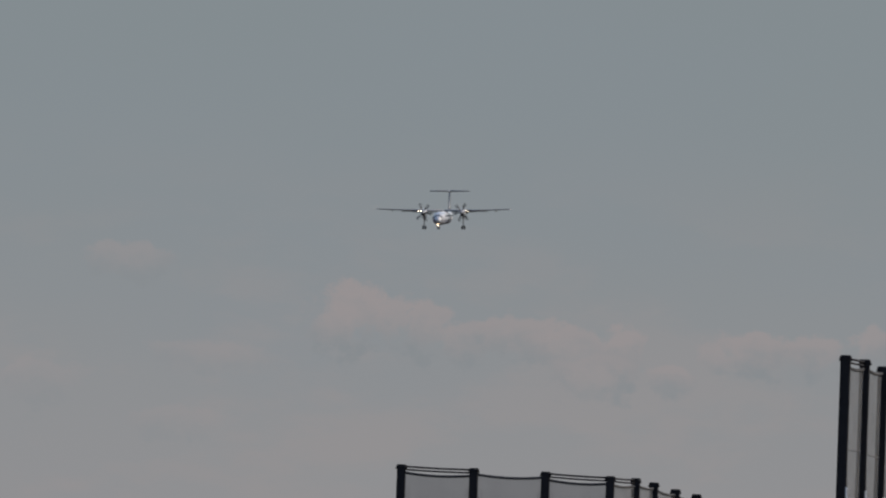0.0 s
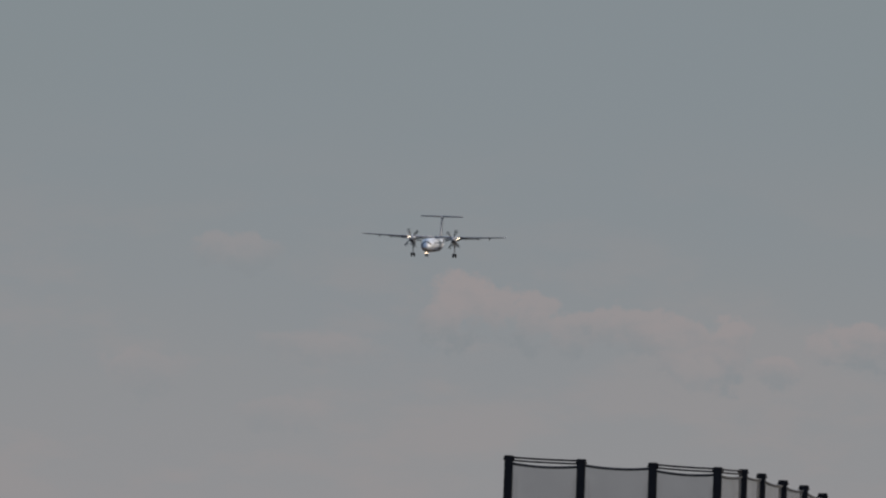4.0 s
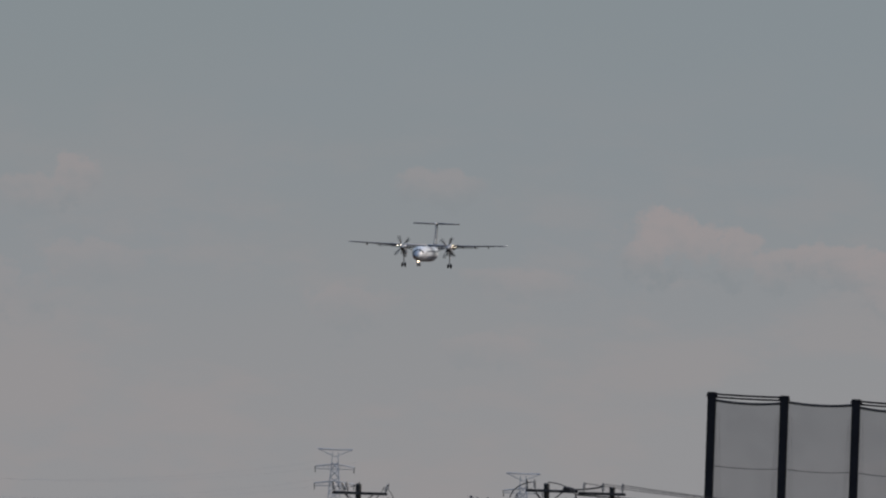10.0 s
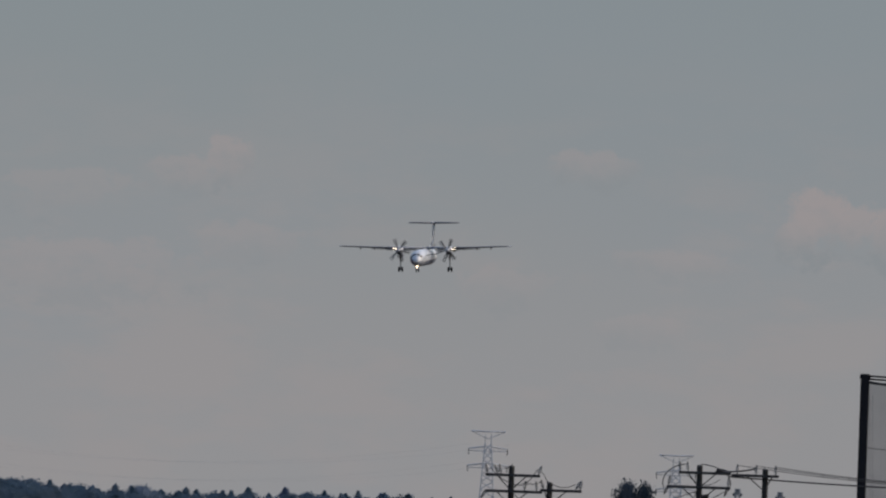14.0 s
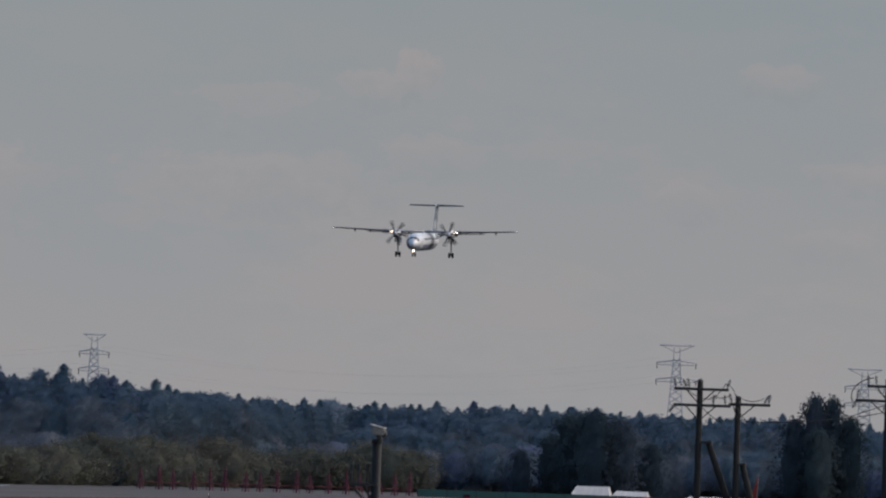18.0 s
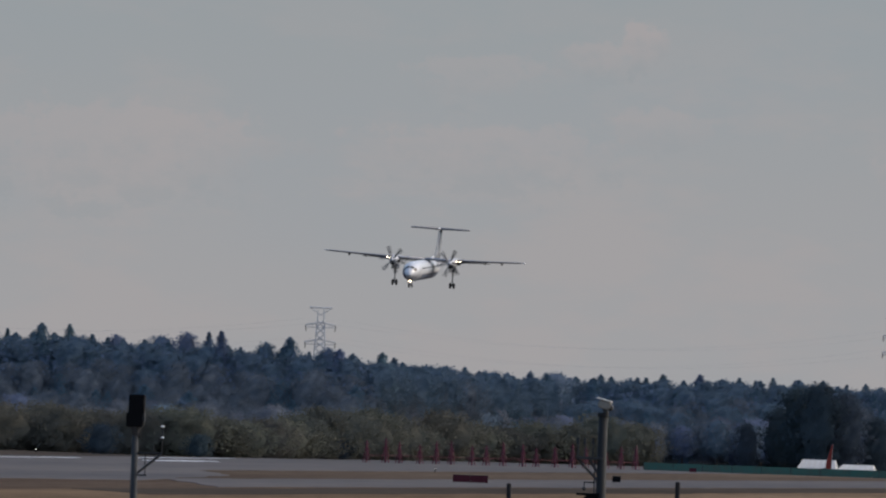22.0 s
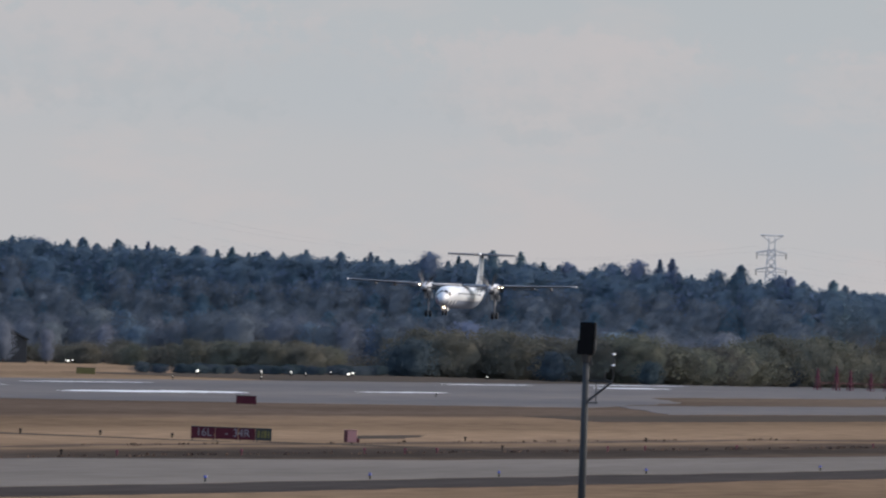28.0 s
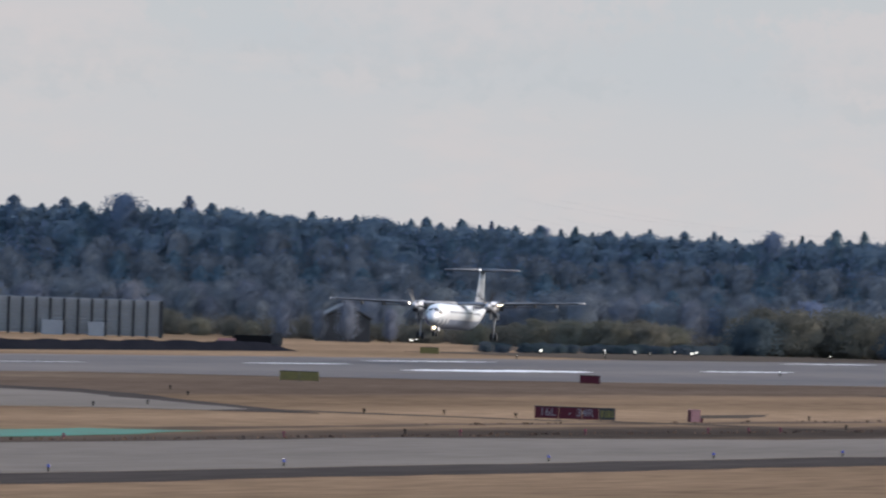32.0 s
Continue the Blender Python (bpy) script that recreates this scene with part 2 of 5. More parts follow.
M_glint_mark = material("white_marking_and_glint", (0.576, 0.576, 0.576), 0.45, second=(0.396, 0.396, 0.403), scale=0.06, fine=0.8, stretch=(1, 0.1, 1))
M_green = material("green_painted_surface", (0.054, 0.144, 0.120), 0.8, spec=0.0, second=(0.078, 0.108, 0.090), scale=0.15, stretch=(1, 0.1, 1))
M_roof = material("grey_roof_sheet", (0.115, 0.126, 0.140), 0.6)
M_pane = material("cabin_pane", (0.22, 0.24, 0.27), 0.25)
M_weed = material("dry_weed", (0.102, 0.072, 0.053), 0.9, spec=0.0, second=(0.054, 0.036, 0.030), scale=0.3)
M_floor = material("leaf_litter", (0.096, 0.102, 0.108), 0.95, spec=0.0, second=(0.051, 0.057, 0.060), scale=0.2)
M_verge = material("dark_scorched_grass", (0.063, 0.053, 0.044), 0.95, spec=0.0, second=(0.039, 0.034, 0.030), scale=0.08, fine=0.9, stretch=(1, 0.06, 1))
M_rail = material("weathered_pale_rail", (0.288, 0.282, 0.265), 0.7, second=(0.219, 0.213, 0.202))
M_soil = material("dark_covered_soil", (0.009, 0.010, 0.014), 0.8, spec=0.0, second=(0.005, 0.006, 0.009), scale=0.6)
M_farwire = material("far_cable_grey", (0.45, 0.47, 0.5), 0.6)


def ground_material():
    """Dry winter turf in long mown strips beside the pavements."""
    m = bpy.data.materials.new("dry_turf")
    m.use_nodes = True
    nt = m.node_tree
    N, L = nt.nodes, nt.links
    p = N["Principled BSDF"]
    p.inputs["Roughness"].default_value = 0.95
    p.inputs["Specular IOR Level"].default_value = 0.0
    co = N.new("ShaderNodeTexCoord")
    mp = N.new("ShaderNodeMapping"); mp.inputs["Scale"].default_value = (1, 0.09, 1)
    L.new(co.outputs["Object"], mp.inputs[0])

    def tex(s, d):
        n = N.new("ShaderNodeTexNoise")
        n.inputs["Scale"].default_value, n.inputs["Detail"].default_value = s, d
        L.new(mp.outputs[0], n.inputs["Vector"])
        return n.outputs[0]

    sep = N.new("ShaderNodeSeparateXYZ"); L.new(co.outputs["Object"], sep.inputs[0])
    wob = N.new("ShaderNodeMath"); wob.operation = "MULTIPLY_ADD"
    L.new(tex(0.06, 4), wob.inputs[0]); wob.inputs[1].default_value = 26.0
    L.new(sep.outputs[0], wob.inputs[2])
    rng = N.new("ShaderNodeMapRange")
    rng.inputs[1].default_value, rng.inputs[2].default_value = -437, -137
    L.new(wob.outputs[0], rng.inputs[0])
    ramp = N.new("ShaderNodeValToRGB")
    L.new(rng.outputs[0], ramp.inputs[0])
    tan, brown, dark = (0.152, 0.108, 0.072, 1), (0.084, 0.064, 0.050, 1), (0.052, 0.043, 0.037, 1)
    mid = (0.098, 0.076, 0.058, 1)
    stops = ((0.0, tan), (0.25, tan), (0.285, mid), (0.375, mid), (0.395, brown), (0.535, brown), (0.565, tan), (0.725, tan), (0.735, dark), (0.745, tan),
             (0.765, brown), (0.78, dark), (0.80, dark), (0.90, tan))
    e = ramp.color_ramp.elements
    while len(e) < len(stops):
        e.new(0.5)
    for el, (pos, c) in zip(e, stops):
        el.position, el.color = pos, c
    fine = N.new("ShaderNodeMapRange")
    fine.inputs[3].default_value, fine.inputs[4].default_value = 0.70, 1.16
    fine.inputs[1].default_value, fine.inputs[2].default_value = 0.3, 0.7
    L.new(tex(0.85, 7), fine.inputs[0])
    big = N.new("ShaderNodeMapRange")
    big.inputs[3].default_value, big.inputs[4].default_value = 0.66, 1.12
    big.inputs[1].default_value, big.inputs[2].default_value = 0.35, 0.65
    L.new(tex(0.035, 5), big.inputs[0])
    mul = N.new("ShaderNodeMath"); mul.operation = "MULTIPLY"
    L.new(fine.outputs[0], mul.inputs[0]); L.new(big.outputs[0], mul.inputs[1])
    hs = N.new("ShaderNodeHueSaturation")
    L.new(ramp.outputs[0], hs.inputs["Color"]); L.new(mul.outputs[0], hs.inputs["Value"])
    L.new(hs.outputs[0], p.inputs["Base Color"])
    return m


def net_material(name="fine_netting", low=0.40, high=0.54):
    """Fine knotted netting: its cords cover about a quarter of the view."""
    m = bpy.data.materials.new(name)
    m.use_nodes = True
    nt = m.node_tree
    N, L = nt.nodes, nt.links
    p = N["Principled BSDF"]
    p.inputs["Base Color"].default_value = (0.075, 0.08, 0.085, 1)
    p.inputs["Roughness"].default_value = 0.9
    tr = N.new("ShaderNodeBsdfTransparent")
    mx = N.new("ShaderNodeMixShader")
    co = N.new("ShaderNodeTexCoord")
    n = N.new("ShaderNodeTexNoise"); n.inputs["Scale"].default_value = 0.5
    L.new(co.outputs["Object"], n.inputs["Vector"])
    r = N.new("ShaderNodeMapRange")
    r.inputs[3].default_value, r.inputs[4].default_value = low, high
    L.new(n.outputs[0], r.inputs[0]); L.new(r.outputs[0], mx.inputs[0])
    L.new(tr.outputs[0], mx.inputs[1]); L.new(p.outputs[0], mx.inputs[2])
    L.new(mx.outputs[0], N["Material Output"].inputs[0])
    return m


M_ground, M_net, M_net_double = ground_material(), net_material(), net_material("doubled_netting", 0.56, 0.78)


# ---- mesh tools ----
def mesh_of(bm, name, mat, smooth=False):
    me = bpy.data.meshes.new(name)
    bmesh.ops.recalc_face_normals(bm, faces=bm.faces)
    bm.to_mesh(me)
    bm.free()
    me.materials.append(mat)
    if smooth:
        for f in me.polygons:
            f.use_smooth = True
    return me


def part(name, bm, mat, parent, label="", at=None, smooth=False):
    ob = new(name, mesh_of(bm, name, mat, smooth))
    ob.parent = parent
    if at is not None:
        ob.matrix_basis = at
    if label:
        tagged(ob, label)
    return ob


def share(name, me, parent, at):
    ob = new(name, me)
    ob.parent = parent
    ob.matrix_basis = at
    return ob


def thing(name, label, category, at=None, group="", kind=""):
    e = new(name)
    e.empty_display_size = 0.3
    if at is not None:
        e.matrix_basis = at
    return tagged(e, label, category, group, kind)


def box(bm, x, y, z, sx, sy, sz, bevel=0.0, m=None):
    r = bmesh.ops.create_cube(bm, size=1, matrix=(m or Matrix()) @ Matrix.Translation((x, y, z)) @ Matrix.Diagonal((sx, sy, sz, 1)))
    if bevel:
        es = list({e for v in r["verts"] for e in v.link_edges})
        bmesh.ops.bevel(bm, geom=es, offset=bevel, segments=2, affect="EDGES")
    return bm


def rod(bm, p, q, r0, r1=None, n=8):
    p, q = Vector(p), Vector(q)
    d = q - p
    m = Matrix.Translation((p + q) / 2) @ d.to_track_quat("Z", "Y").to_matrix().to_4x4()
    bmesh.ops.create_cone(bm, cap_ends=True, segments=n, radius1=r0, radius2=r0 if r1 is None else r1, depth=d.length, matrix=m)
    return bm


def ball(bm, c, r, n=10, scale=(1, 1, 1)):
    bmesh.ops.create_uvsphere(bm, u_segments=n, v_segments=max(6, n // 2 + 2), radius=r, matrix=Matrix.Translation(c) @ Matrix.Diagonal((*scale, 1)))
    return bm


def loft(bm, rings, close=True):
    """Joins rings of equal length into a skin, with both ends capped."""
    vs = [[bm.verts.new(p) for p in ring] for ring in rings]
    n = len(vs[0])
    for a, b in zip(vs, vs[1:]):
        for i in range(n):
            bm.faces.new((a[i], a[(i + 1) % n], b[(i + 1) % n], b[i]))
    if close:
        bm.faces.new(vs[0][::-1])
        bm.faces.new(vs[-1])
    return bm


def sag(bm, p, q, drop, r, n=8, sides=5):
    p, q = Vector(p), Vector(q)
    pts = [p.lerp(q, i / n) - Vector((0, 0, drop * 4 * (i / n) * (1 - i / n))) for i in range(n + 1)]
    along = (q - p).normalized()
    u = along.cross(Vector((0, 0, 1))).normalized()
    w = u.cross(along)
    loft(bm, [[c + (u * math.cos(2 * math.pi * k / sides) + w * math.sin(2 * math.pi * k / sides)) * r for k in range(sides)] for c in pts])
    return bm


def B():
    return bmesh.new()


# ---- ground and pavements ----
def sheet(name, corners, z, mat, label, category, thick=0.0):
    bm = B()
    if name != "ground":                          # worn, slightly uneven edges
        pts = []
        for (xa, ya), (xb, yb) in zip(corners, corners[1:] + corners[:1]):
            n = max(1, int(math.hypot(xb - xa, yb - ya) / 9.0))
            for i in range(n):
                x, y = xa + (xb - xa) * i / n, ya + (yb - ya) * i / n
                pts.append((x + 1.3 * noise.noise((x * 0.05, y * 0.035, 1)) + 0.5 * noise.noise((x * 0.2, y * 0.12, 7)), y + 1.5 * noise.noise((x * 0.05, y * 0.05, 4))))
        corners = pts
    vs = [bm.verts.new((x, y, z)) for x, y in corners]
    f = bm.faces.new(vs)
    if thick:
        r = bmesh.ops.extrude_face_region(bm, geom=[f])
        for v in r["geom"]:
            if isinstance(v, bmesh.types.BMVert):
                v.co.z -= thick
    ob = new(name, mesh_of(bm, name, mat))
    return tagged(ob, label, category, kind="structure")


sheet("ground", [(-2600, -600), (1500, -600), (1500, 4950), (-2600, 4950)], 0.0, M_ground, "flat dry tan winter grass of an airfield", "ground", 0.5)
sheet("runway", [(-414, 1100), (-350, 1100), (-350, 3050), (-414, 3050)], 0.06, M_asphalt, "long grey asphalt runway with worn surface", "runway", 0.05)
sheet("runway_apron", [(-350, 1620), (-330, 1700), (-312, 1880), (-330, 2050), (-350, 2150)], 0.05, M_asphalt, "grey asphalt widening beside the runway", "pavement", 0.04)
sheet("crossing_taxiway", [(-318, 1930), (-291, 1800), (-288, 2560), (-317, 2560)], 0.05, M_asphalt, "worn grey taxiway beside the runway", "taxiway", 0.04)
sheet("dark_verge", [(-287, 1690), (-271, 1640), (-272, 2420), (-286, 2480)], 0.03, M_verge, "strip of dark scorched grass", "grass", 0.02)
sheet("runway_verge", [(-452, 2300), (-415, 2270), (-415, 3000), (-452, 3000)], 0.03, M_verge, "dark trampled grass between runway and hedge", "grass", 0.02)
sheet("taxiway", [(-212, 600), (-181.5, 600), (-181.5, 1900), (-199, 1900), (-200, 1300), (-203, 1170), (-212, 1080)], 0.05, M_taxi, "grey asphalt taxiway parallel to the runway", "taxiway", 0.04)
sheet("taxiway_shoulder", [(-181.4, 600), (-172.5, 600), (-172.5, 1900), (-181.4, 1900)], 0.03, M_shoulder, "dark shoulder strip along the taxiway", "pavement", 0.03)
sheet("exit_taxiway", [(-350, 1190), (-290, 1120), (-267, 1215), (-263.5, 1228), (-259, 1234), (-257, 1238), (-257.8, 1257), (-273.5, 1303), (-291.6, 1358), (-302.5, 1377), (-350, 1450)], 0.055, M_taxi, "grey angled exit taxiway between runway and taxiway", "taxiway", 0.04)
sheet("exit_shoulder", [(-257, 1238), (-250, 1244), (-255.5, 1258), (-264, 1286), (-282.2, 1344.5), (-301.2, 1403), (-310.3, 1413), (-350, 1485), (-350, 1450), (-302.5, 1377), (-291.6, 1358), (-273.5, 1303), (-257.8, 1257)], 0.045, M_shoulder, "dark shoulder beside the exit taxiway", "pavement", 0.04)
sheet("worn_track", [(-238.8, 1326), (-244.2, 1364), (-243.6, 1392), (-238.0, 1347)], 0.02, M_verge, "worn brown wheel track in the dry grass", "track", 0.015)
sheet("bare_soil_strip", [(-234.5, 1261), (-228.3, 1264), (-216, 1262), (-216, 1269), (-228.5, 1275), (-233.8, 1272)], 0.02, M_verge, "strip of bare dark soil beside the cabinet", "soil", 0.015)
sheet("drain_strip", [(-264, 1259), (-246, 1256), (-235, 1255), (-235, 1261), (-246, 1265), (-264, 1271)], 0.02, M_verge, "narrow dark drain strip through the dry grass", "drain", 0.015)
sheet("green_patch", [(-220.5, 960), (-228.5, 1000), (-229, 1066), (-224, 1078), (-219, 1010)], 0.06, M_green, "teal green painted area beside the taxiway", "paint", 0.03)

# white runway markings and sun glints painted as white stripes, seen edge-on
for i, (x, y0, y1, w) in enumerate(((-360.5, 1838, 1938, 8.0), (-398.5, 2005, 2085, 3.0), (-364, 2030, 2090, 3.5), (-392, 2365, 2420, 6.0),
                                    (-404, 2310, 2385, 3.0), (-408, 2450, 2540, 3.0), (-384, 1868, 1925, 2.5), (-382, 1640, 1690, 1.2),
                                    (-382, 1730, 1780, 1.2), (-364, 1560, 1640, 3.0), (-400, 1560, 1640, 3.0))):
    bm = B()
    n = 22
    rg = random.Random(i)
    # ragged half-widths, as a glint shimmers, tapered at both ends
    worn = [w / 2 * rg.uniform(0.45, 1.05) * min(1.0, 0.25 + 4 * k / n, 0.25 + 4 * (n - k) / n) for k in range(n + 1)]
    left = [(x - d, y0 + (y1 - y0) * k / n) for k, d in enumerate(worn)]
    right = [(x + d * rg.uniform(0.8, 1.2), y) for d, (_, y) in zip(worn, left)]
    bm.faces.new([bm.verts.new((a, b, 0.0)) for a, b in left] + [bm.verts.new((a, b, 0.0)) for a, b in right[::-1]])
    ob = tagged(new("runway_marking", mesh_of(bm, "runway_marking", M_glint_mark)), "white runway stripe, marking and painted sun glint", "marking", "runway markings", "structure")
    ob.location.z = 0.075


# ---- woods ----
OPEN_SIDE = np.array([0.0, -1.0, 0.25])           # the wood's open side, towards the airfield


def outward(tri):
    """Turns each leaf's upper face to the open side of the wood."""
    n = np.cross(tri[:, 1] - tri[:, 0], tri[:, 2] - tri[:, 0])
    return np.where((n @ OPEN_SIDE < 0)[:, None, None], tri[:, [0, 2, 1]], tri)


def sprays(rng, centres, radii, size, per):
    """Many small leaf sprays: loose triangles scattered round each centre."""
    n = len(centres)
    c = np.repeat(centres, per, 0) + rng.normal(0, 1, (n * per, 3)) * np.repeat(radii, per)[:, None] * 0.36
    s = size * rng.uniform(0.6, 1.4, (n * per, 1, 1))
    tri = rng.normal(0, 1, (n * per, 3, 3))
    tri /= np.linalg.norm(tri, axis=2, keepdims=True)
    return (c[:, None, :] + outward(tri * s)).reshape(-1, 3)


def mesh_from(name, v, mat, cores=()):
    """Loose leaf triangles round soft rounded masses of foliage."""
    faces = np.arange(len(v)).reshape(-1, 3).tolist()
    loose = len(faces)
    v = v.tolist()
    for cv, cf in cores:
        k = len(v)
        v += cv
        faces += [[i + k for i in f] for f in cf]
    me = bpy.data.meshes.new(name)
    me.from_pydata(v, [], faces)
    me.materials.append(mat)
    me.polygons.foreach_set("use_smooth", [True] * len(faces))
    # leaves catch the light as the rounded crown does, not each as a separate card
    p = np.array(v)
    top = p[:, 2].max()
    d = np.stack([p[:, 0], p[:, 1], (p[:, 2] - top * 0.45) * 0.4], 1) / max(0.5, np.abs(p[:, :2]).max()) * 0.28 + [0, -0.5, 0.4]
    d += np.random.default_rng(3).normal(0, 0.14, d.shape)
    d /= np.linalg.norm(d, axis=1, keepdims=True)
    me.normals_split_custom_set_from_vertices(d.tolist())
    return me


def body_of(levels, radius, n=15):
    """The dense inside of a crown, closed at the top."""
    v = [(radius(z, 2 * math.pi * i / n) * math.cos(2 * math.pi * i / n), radius(z, 2 * math.pi * i / n) * math.sin(2 * math.pi * i / n), z) for z in levels for i in range(n)]
    f = [[j * n + i, j * n + (i + 1) % n, (j + 1) * n + (i + 1) % n, (j + 1) * n + i] for j in range(len(levels) - 1) for i in range(n)]
    f.append([(len(levels) - 1) * n + i for i in range(n)])
    return v, f


def trunk_mesh(h, r, seed, limbs=5):
    rg = random.Random(seed)
    bm = B()
    pts = [(rg.uniform(-0.12, 0.12) * i * 0.5, rg.uniform(-0.12, 0.12) * i * 0.5, h * i / 4) for i in range(5)]
    for i in range(4):
        rod(bm, pts[i], pts[i + 1], r * (1 - 0.22 * i), r * (1 - 0.22 * (i + 1)), 7)
    for k in range(limbs):
        z = h * rg.uniform(0.3, 0.9)
        a = rg.uniform(0, 6.28)
        rod(bm, (0, 0, z), (math.cos(a) * h * 0.16, math.sin(a) * h * 0.16, z + h * 0.1), r * 0.3, r * 0.08, 5)
    return mesh_of(bm, "trunk", M_bark)


def conifer_crown(seed, h=15.0, w=2.3, narrow=1.0, mat=None):
    """Tiers of drooping sprays hugging a tapering mass."""
    rng = np.random.default_rng(seed)
    n = 620

    def radius(z, a):
        taper = min(1.0, ((1.0 - z) * 2.7) ** (0.9 * narrow)) if z < 1 else 0.0
        tier = 1 + 0.13 * math.sin(z * (34 + seed % 5) + seed + 0.8 * math.sin(a * 2))
        return w * taper * tier * (1 + 0.30 * noise.noise((1.3 * math.cos(a) + seed, 1.3 * math.sin(a), z * 6)))

    zs, an = rng.uniform(0.12, 1.0, n) ** 0.8, rng.uniform(0, 2 * np.pi, n)
    r = np.array([radius(z, a) for z, a in zip(zs, an)])
    k = rng.uniform(0.6, 1.08, n)
    c = np.stack([r * k * np.cos(an), r * k * np.sin(an), zs * h], 1)
    v = sprays(rng, c, 0.16 + 0.26 * r, 0.26, 3)
    tip = sprays(rng, np.array([[0, 0, h * 0.985], [0, 0, h * 0.965], [0.05, 0, h * 0.94]]), np.full(3, 0.2), 0.2, 6)
    core = body_of([h * t for t in (0.10, 0.18, 0.26, 0.34, 0.42, 0.5, 0.57, 0.64, 0.7, 0.76, 0.81, 0.86, 0.9, 0.94, 0.97, 0.99)], lambda z, a: 0.5 * radius(z / h, a) + 0.02)
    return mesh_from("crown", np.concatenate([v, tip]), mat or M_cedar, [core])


def broad_crown(seed, h=13.0, w=3.6, mat=None, size=0.28, dense=3, bottom=0.25, lumps=0.5):
    """A rounded, uneven crown covered in leaf sprays."""
    rng = np.random.default_rng(seed)
    mid, half = h * (0.5 + bottom / 2), h * (0.5 - bottom / 2)

    def radius(z, a):
        u = max(-1.0, min(1.0, (z - mid) / half))
        full = (1 - abs(u) ** 2.4) ** 0.5
        return w * full * (1 + lumps * noise.noise((1.5 * math.cos(a) + seed, 1.5 * math.sin(a), z / w * 1.6)) + 0.5 * lumps * noise.noise((3.2 * math.cos(a), 3.2 * math.sin(a) + seed, z / w * 3.4)))

    n = 760
    u, an = rng.uniform(-0.98, 1.0, n), rng.uniform(0, 2 * np.pi, n)
    z = mid + half * np.sign(u) * np.abs(u) ** 0.8
    r = np.array([radius(a, b) for a, b in zip(z, an)])
    k = rng.uniform(0.6, 1.12, n)
    c = np.stack([r * k * np.cos(an), r * k * np.sin(an), np.clip(z, h * bottom * 0.5, h * 0.99)], 1)
    v = sprays(rng, c, np.full(n, 0.24 * w), size, dense)
    core = body_of([mid + half * math.sin(t) for t in (-1.4, -1.1, -0.8, -0.5, -0.25, 0.0, 0.25, 0.5, 0.75, 1.0, 1.2, 1.35, 1.48)], lambda z, a: 0.55 * radius(z, a) + 0.02, 12)
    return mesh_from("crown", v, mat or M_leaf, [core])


def tree_kind(name, label, category, crown, trunk, group):
    e = thing(name, label, category, group=group)
    e.location = (0, 3600, -60)
    share("trunk", trunk, e, Matrix())
    share("crown", crown, e, Matrix())
    return e


TALL = [tree_kind("cedar_tree", "tall cedar with a pointed crown in the wood, haze in its blue colour", "tree", conifer_crown(s, 15, w, nr), trunk_mesh(13.5, 0.28, s, 0), "cedars of the wood")
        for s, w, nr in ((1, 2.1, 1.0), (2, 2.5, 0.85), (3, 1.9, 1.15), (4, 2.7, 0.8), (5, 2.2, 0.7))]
ROUND = [tree_kind("evergreen_tree", "evergreen broadleaf tree with a rounded crown, haze in its blue colour", "tree", broad_crown(s, 15, w), trunk_mesh(11, 0.3, s), "broadleaf trees of the wood")
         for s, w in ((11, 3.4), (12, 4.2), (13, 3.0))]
BARE = [tree_kind("winter_tree", "leafless tree with fine twigs, haze in its blue-grey colour", "tree", broad_crown(s, 9, w, M_twig, 0.18, 3, 0.10), trunk_mesh(7.5, 0.2, s), "bare trees of the wood")
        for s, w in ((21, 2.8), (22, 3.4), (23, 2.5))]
SCRUB = [tree_kind("bush", "olive brown scrub bush at the edge of the airfield", "bush", broad_crown(s, 4.5, w, M_scrub, 0.17, 4, 0.03, 0.7), trunk_mesh(2.5, 0.1, s, 3), "bushes at the wood's edge")
         for s, w in ((31, 2.6), (32, 3.4))]
DARKBUSH = [tree_kind("evergreen_shrub", "dense dark evergreen shrub before the wood", "bush", broad_crown(41, 6, 3.8, M_shrub, 0.24, 2, 0.02), trunk_mesh(3, 0.12, 41, 3), "dark shrubs")]
DARKTREE = [tree_kind("oak_tree", "dense dark evergreen oak standing before the wood", "tree", broad_crown(51, 15, 4.2, M_shrub, 0.3, 5, 0.05), trunk_mesh(11, 0.3, 51), "dark oaks")]
MASTERS = TALL + ROUND + BARE + SCRUB + DARKBUSH + DARKTREE
woods = random.Random(7)


def back(x, y):
    """East of the clearing the wood's edge lies farther off."""
    k = 1.0 + 0.055 * min(1.0, max(0.0, (x + 415.0) / 30.0))
    return x * k, y * k


def wood_height(x):
    return float(np.interp(x, [-680, -594, -560, -500, -460, -430, -408, -395, -345, -310, -285, -180], [18.5, 19, 19.4, 17.8, 18, 17.2, 15.4, 14.1, 14.3, 13.5, 12.2, 10.5]))


def hill(x, y):
    """The steep wooded bank: flat to y 2688, its crest at 2720."""
    u = min(1.0, max(0.0, (y - 2688.0) / 32.0))
    d = min(1.0, max(0.0, (y - 2745.0) / 90.0))
    return max(0.0, (wood_height(x) - 8.6)) * u * u * (3 - 2 * u) * (1 - d)


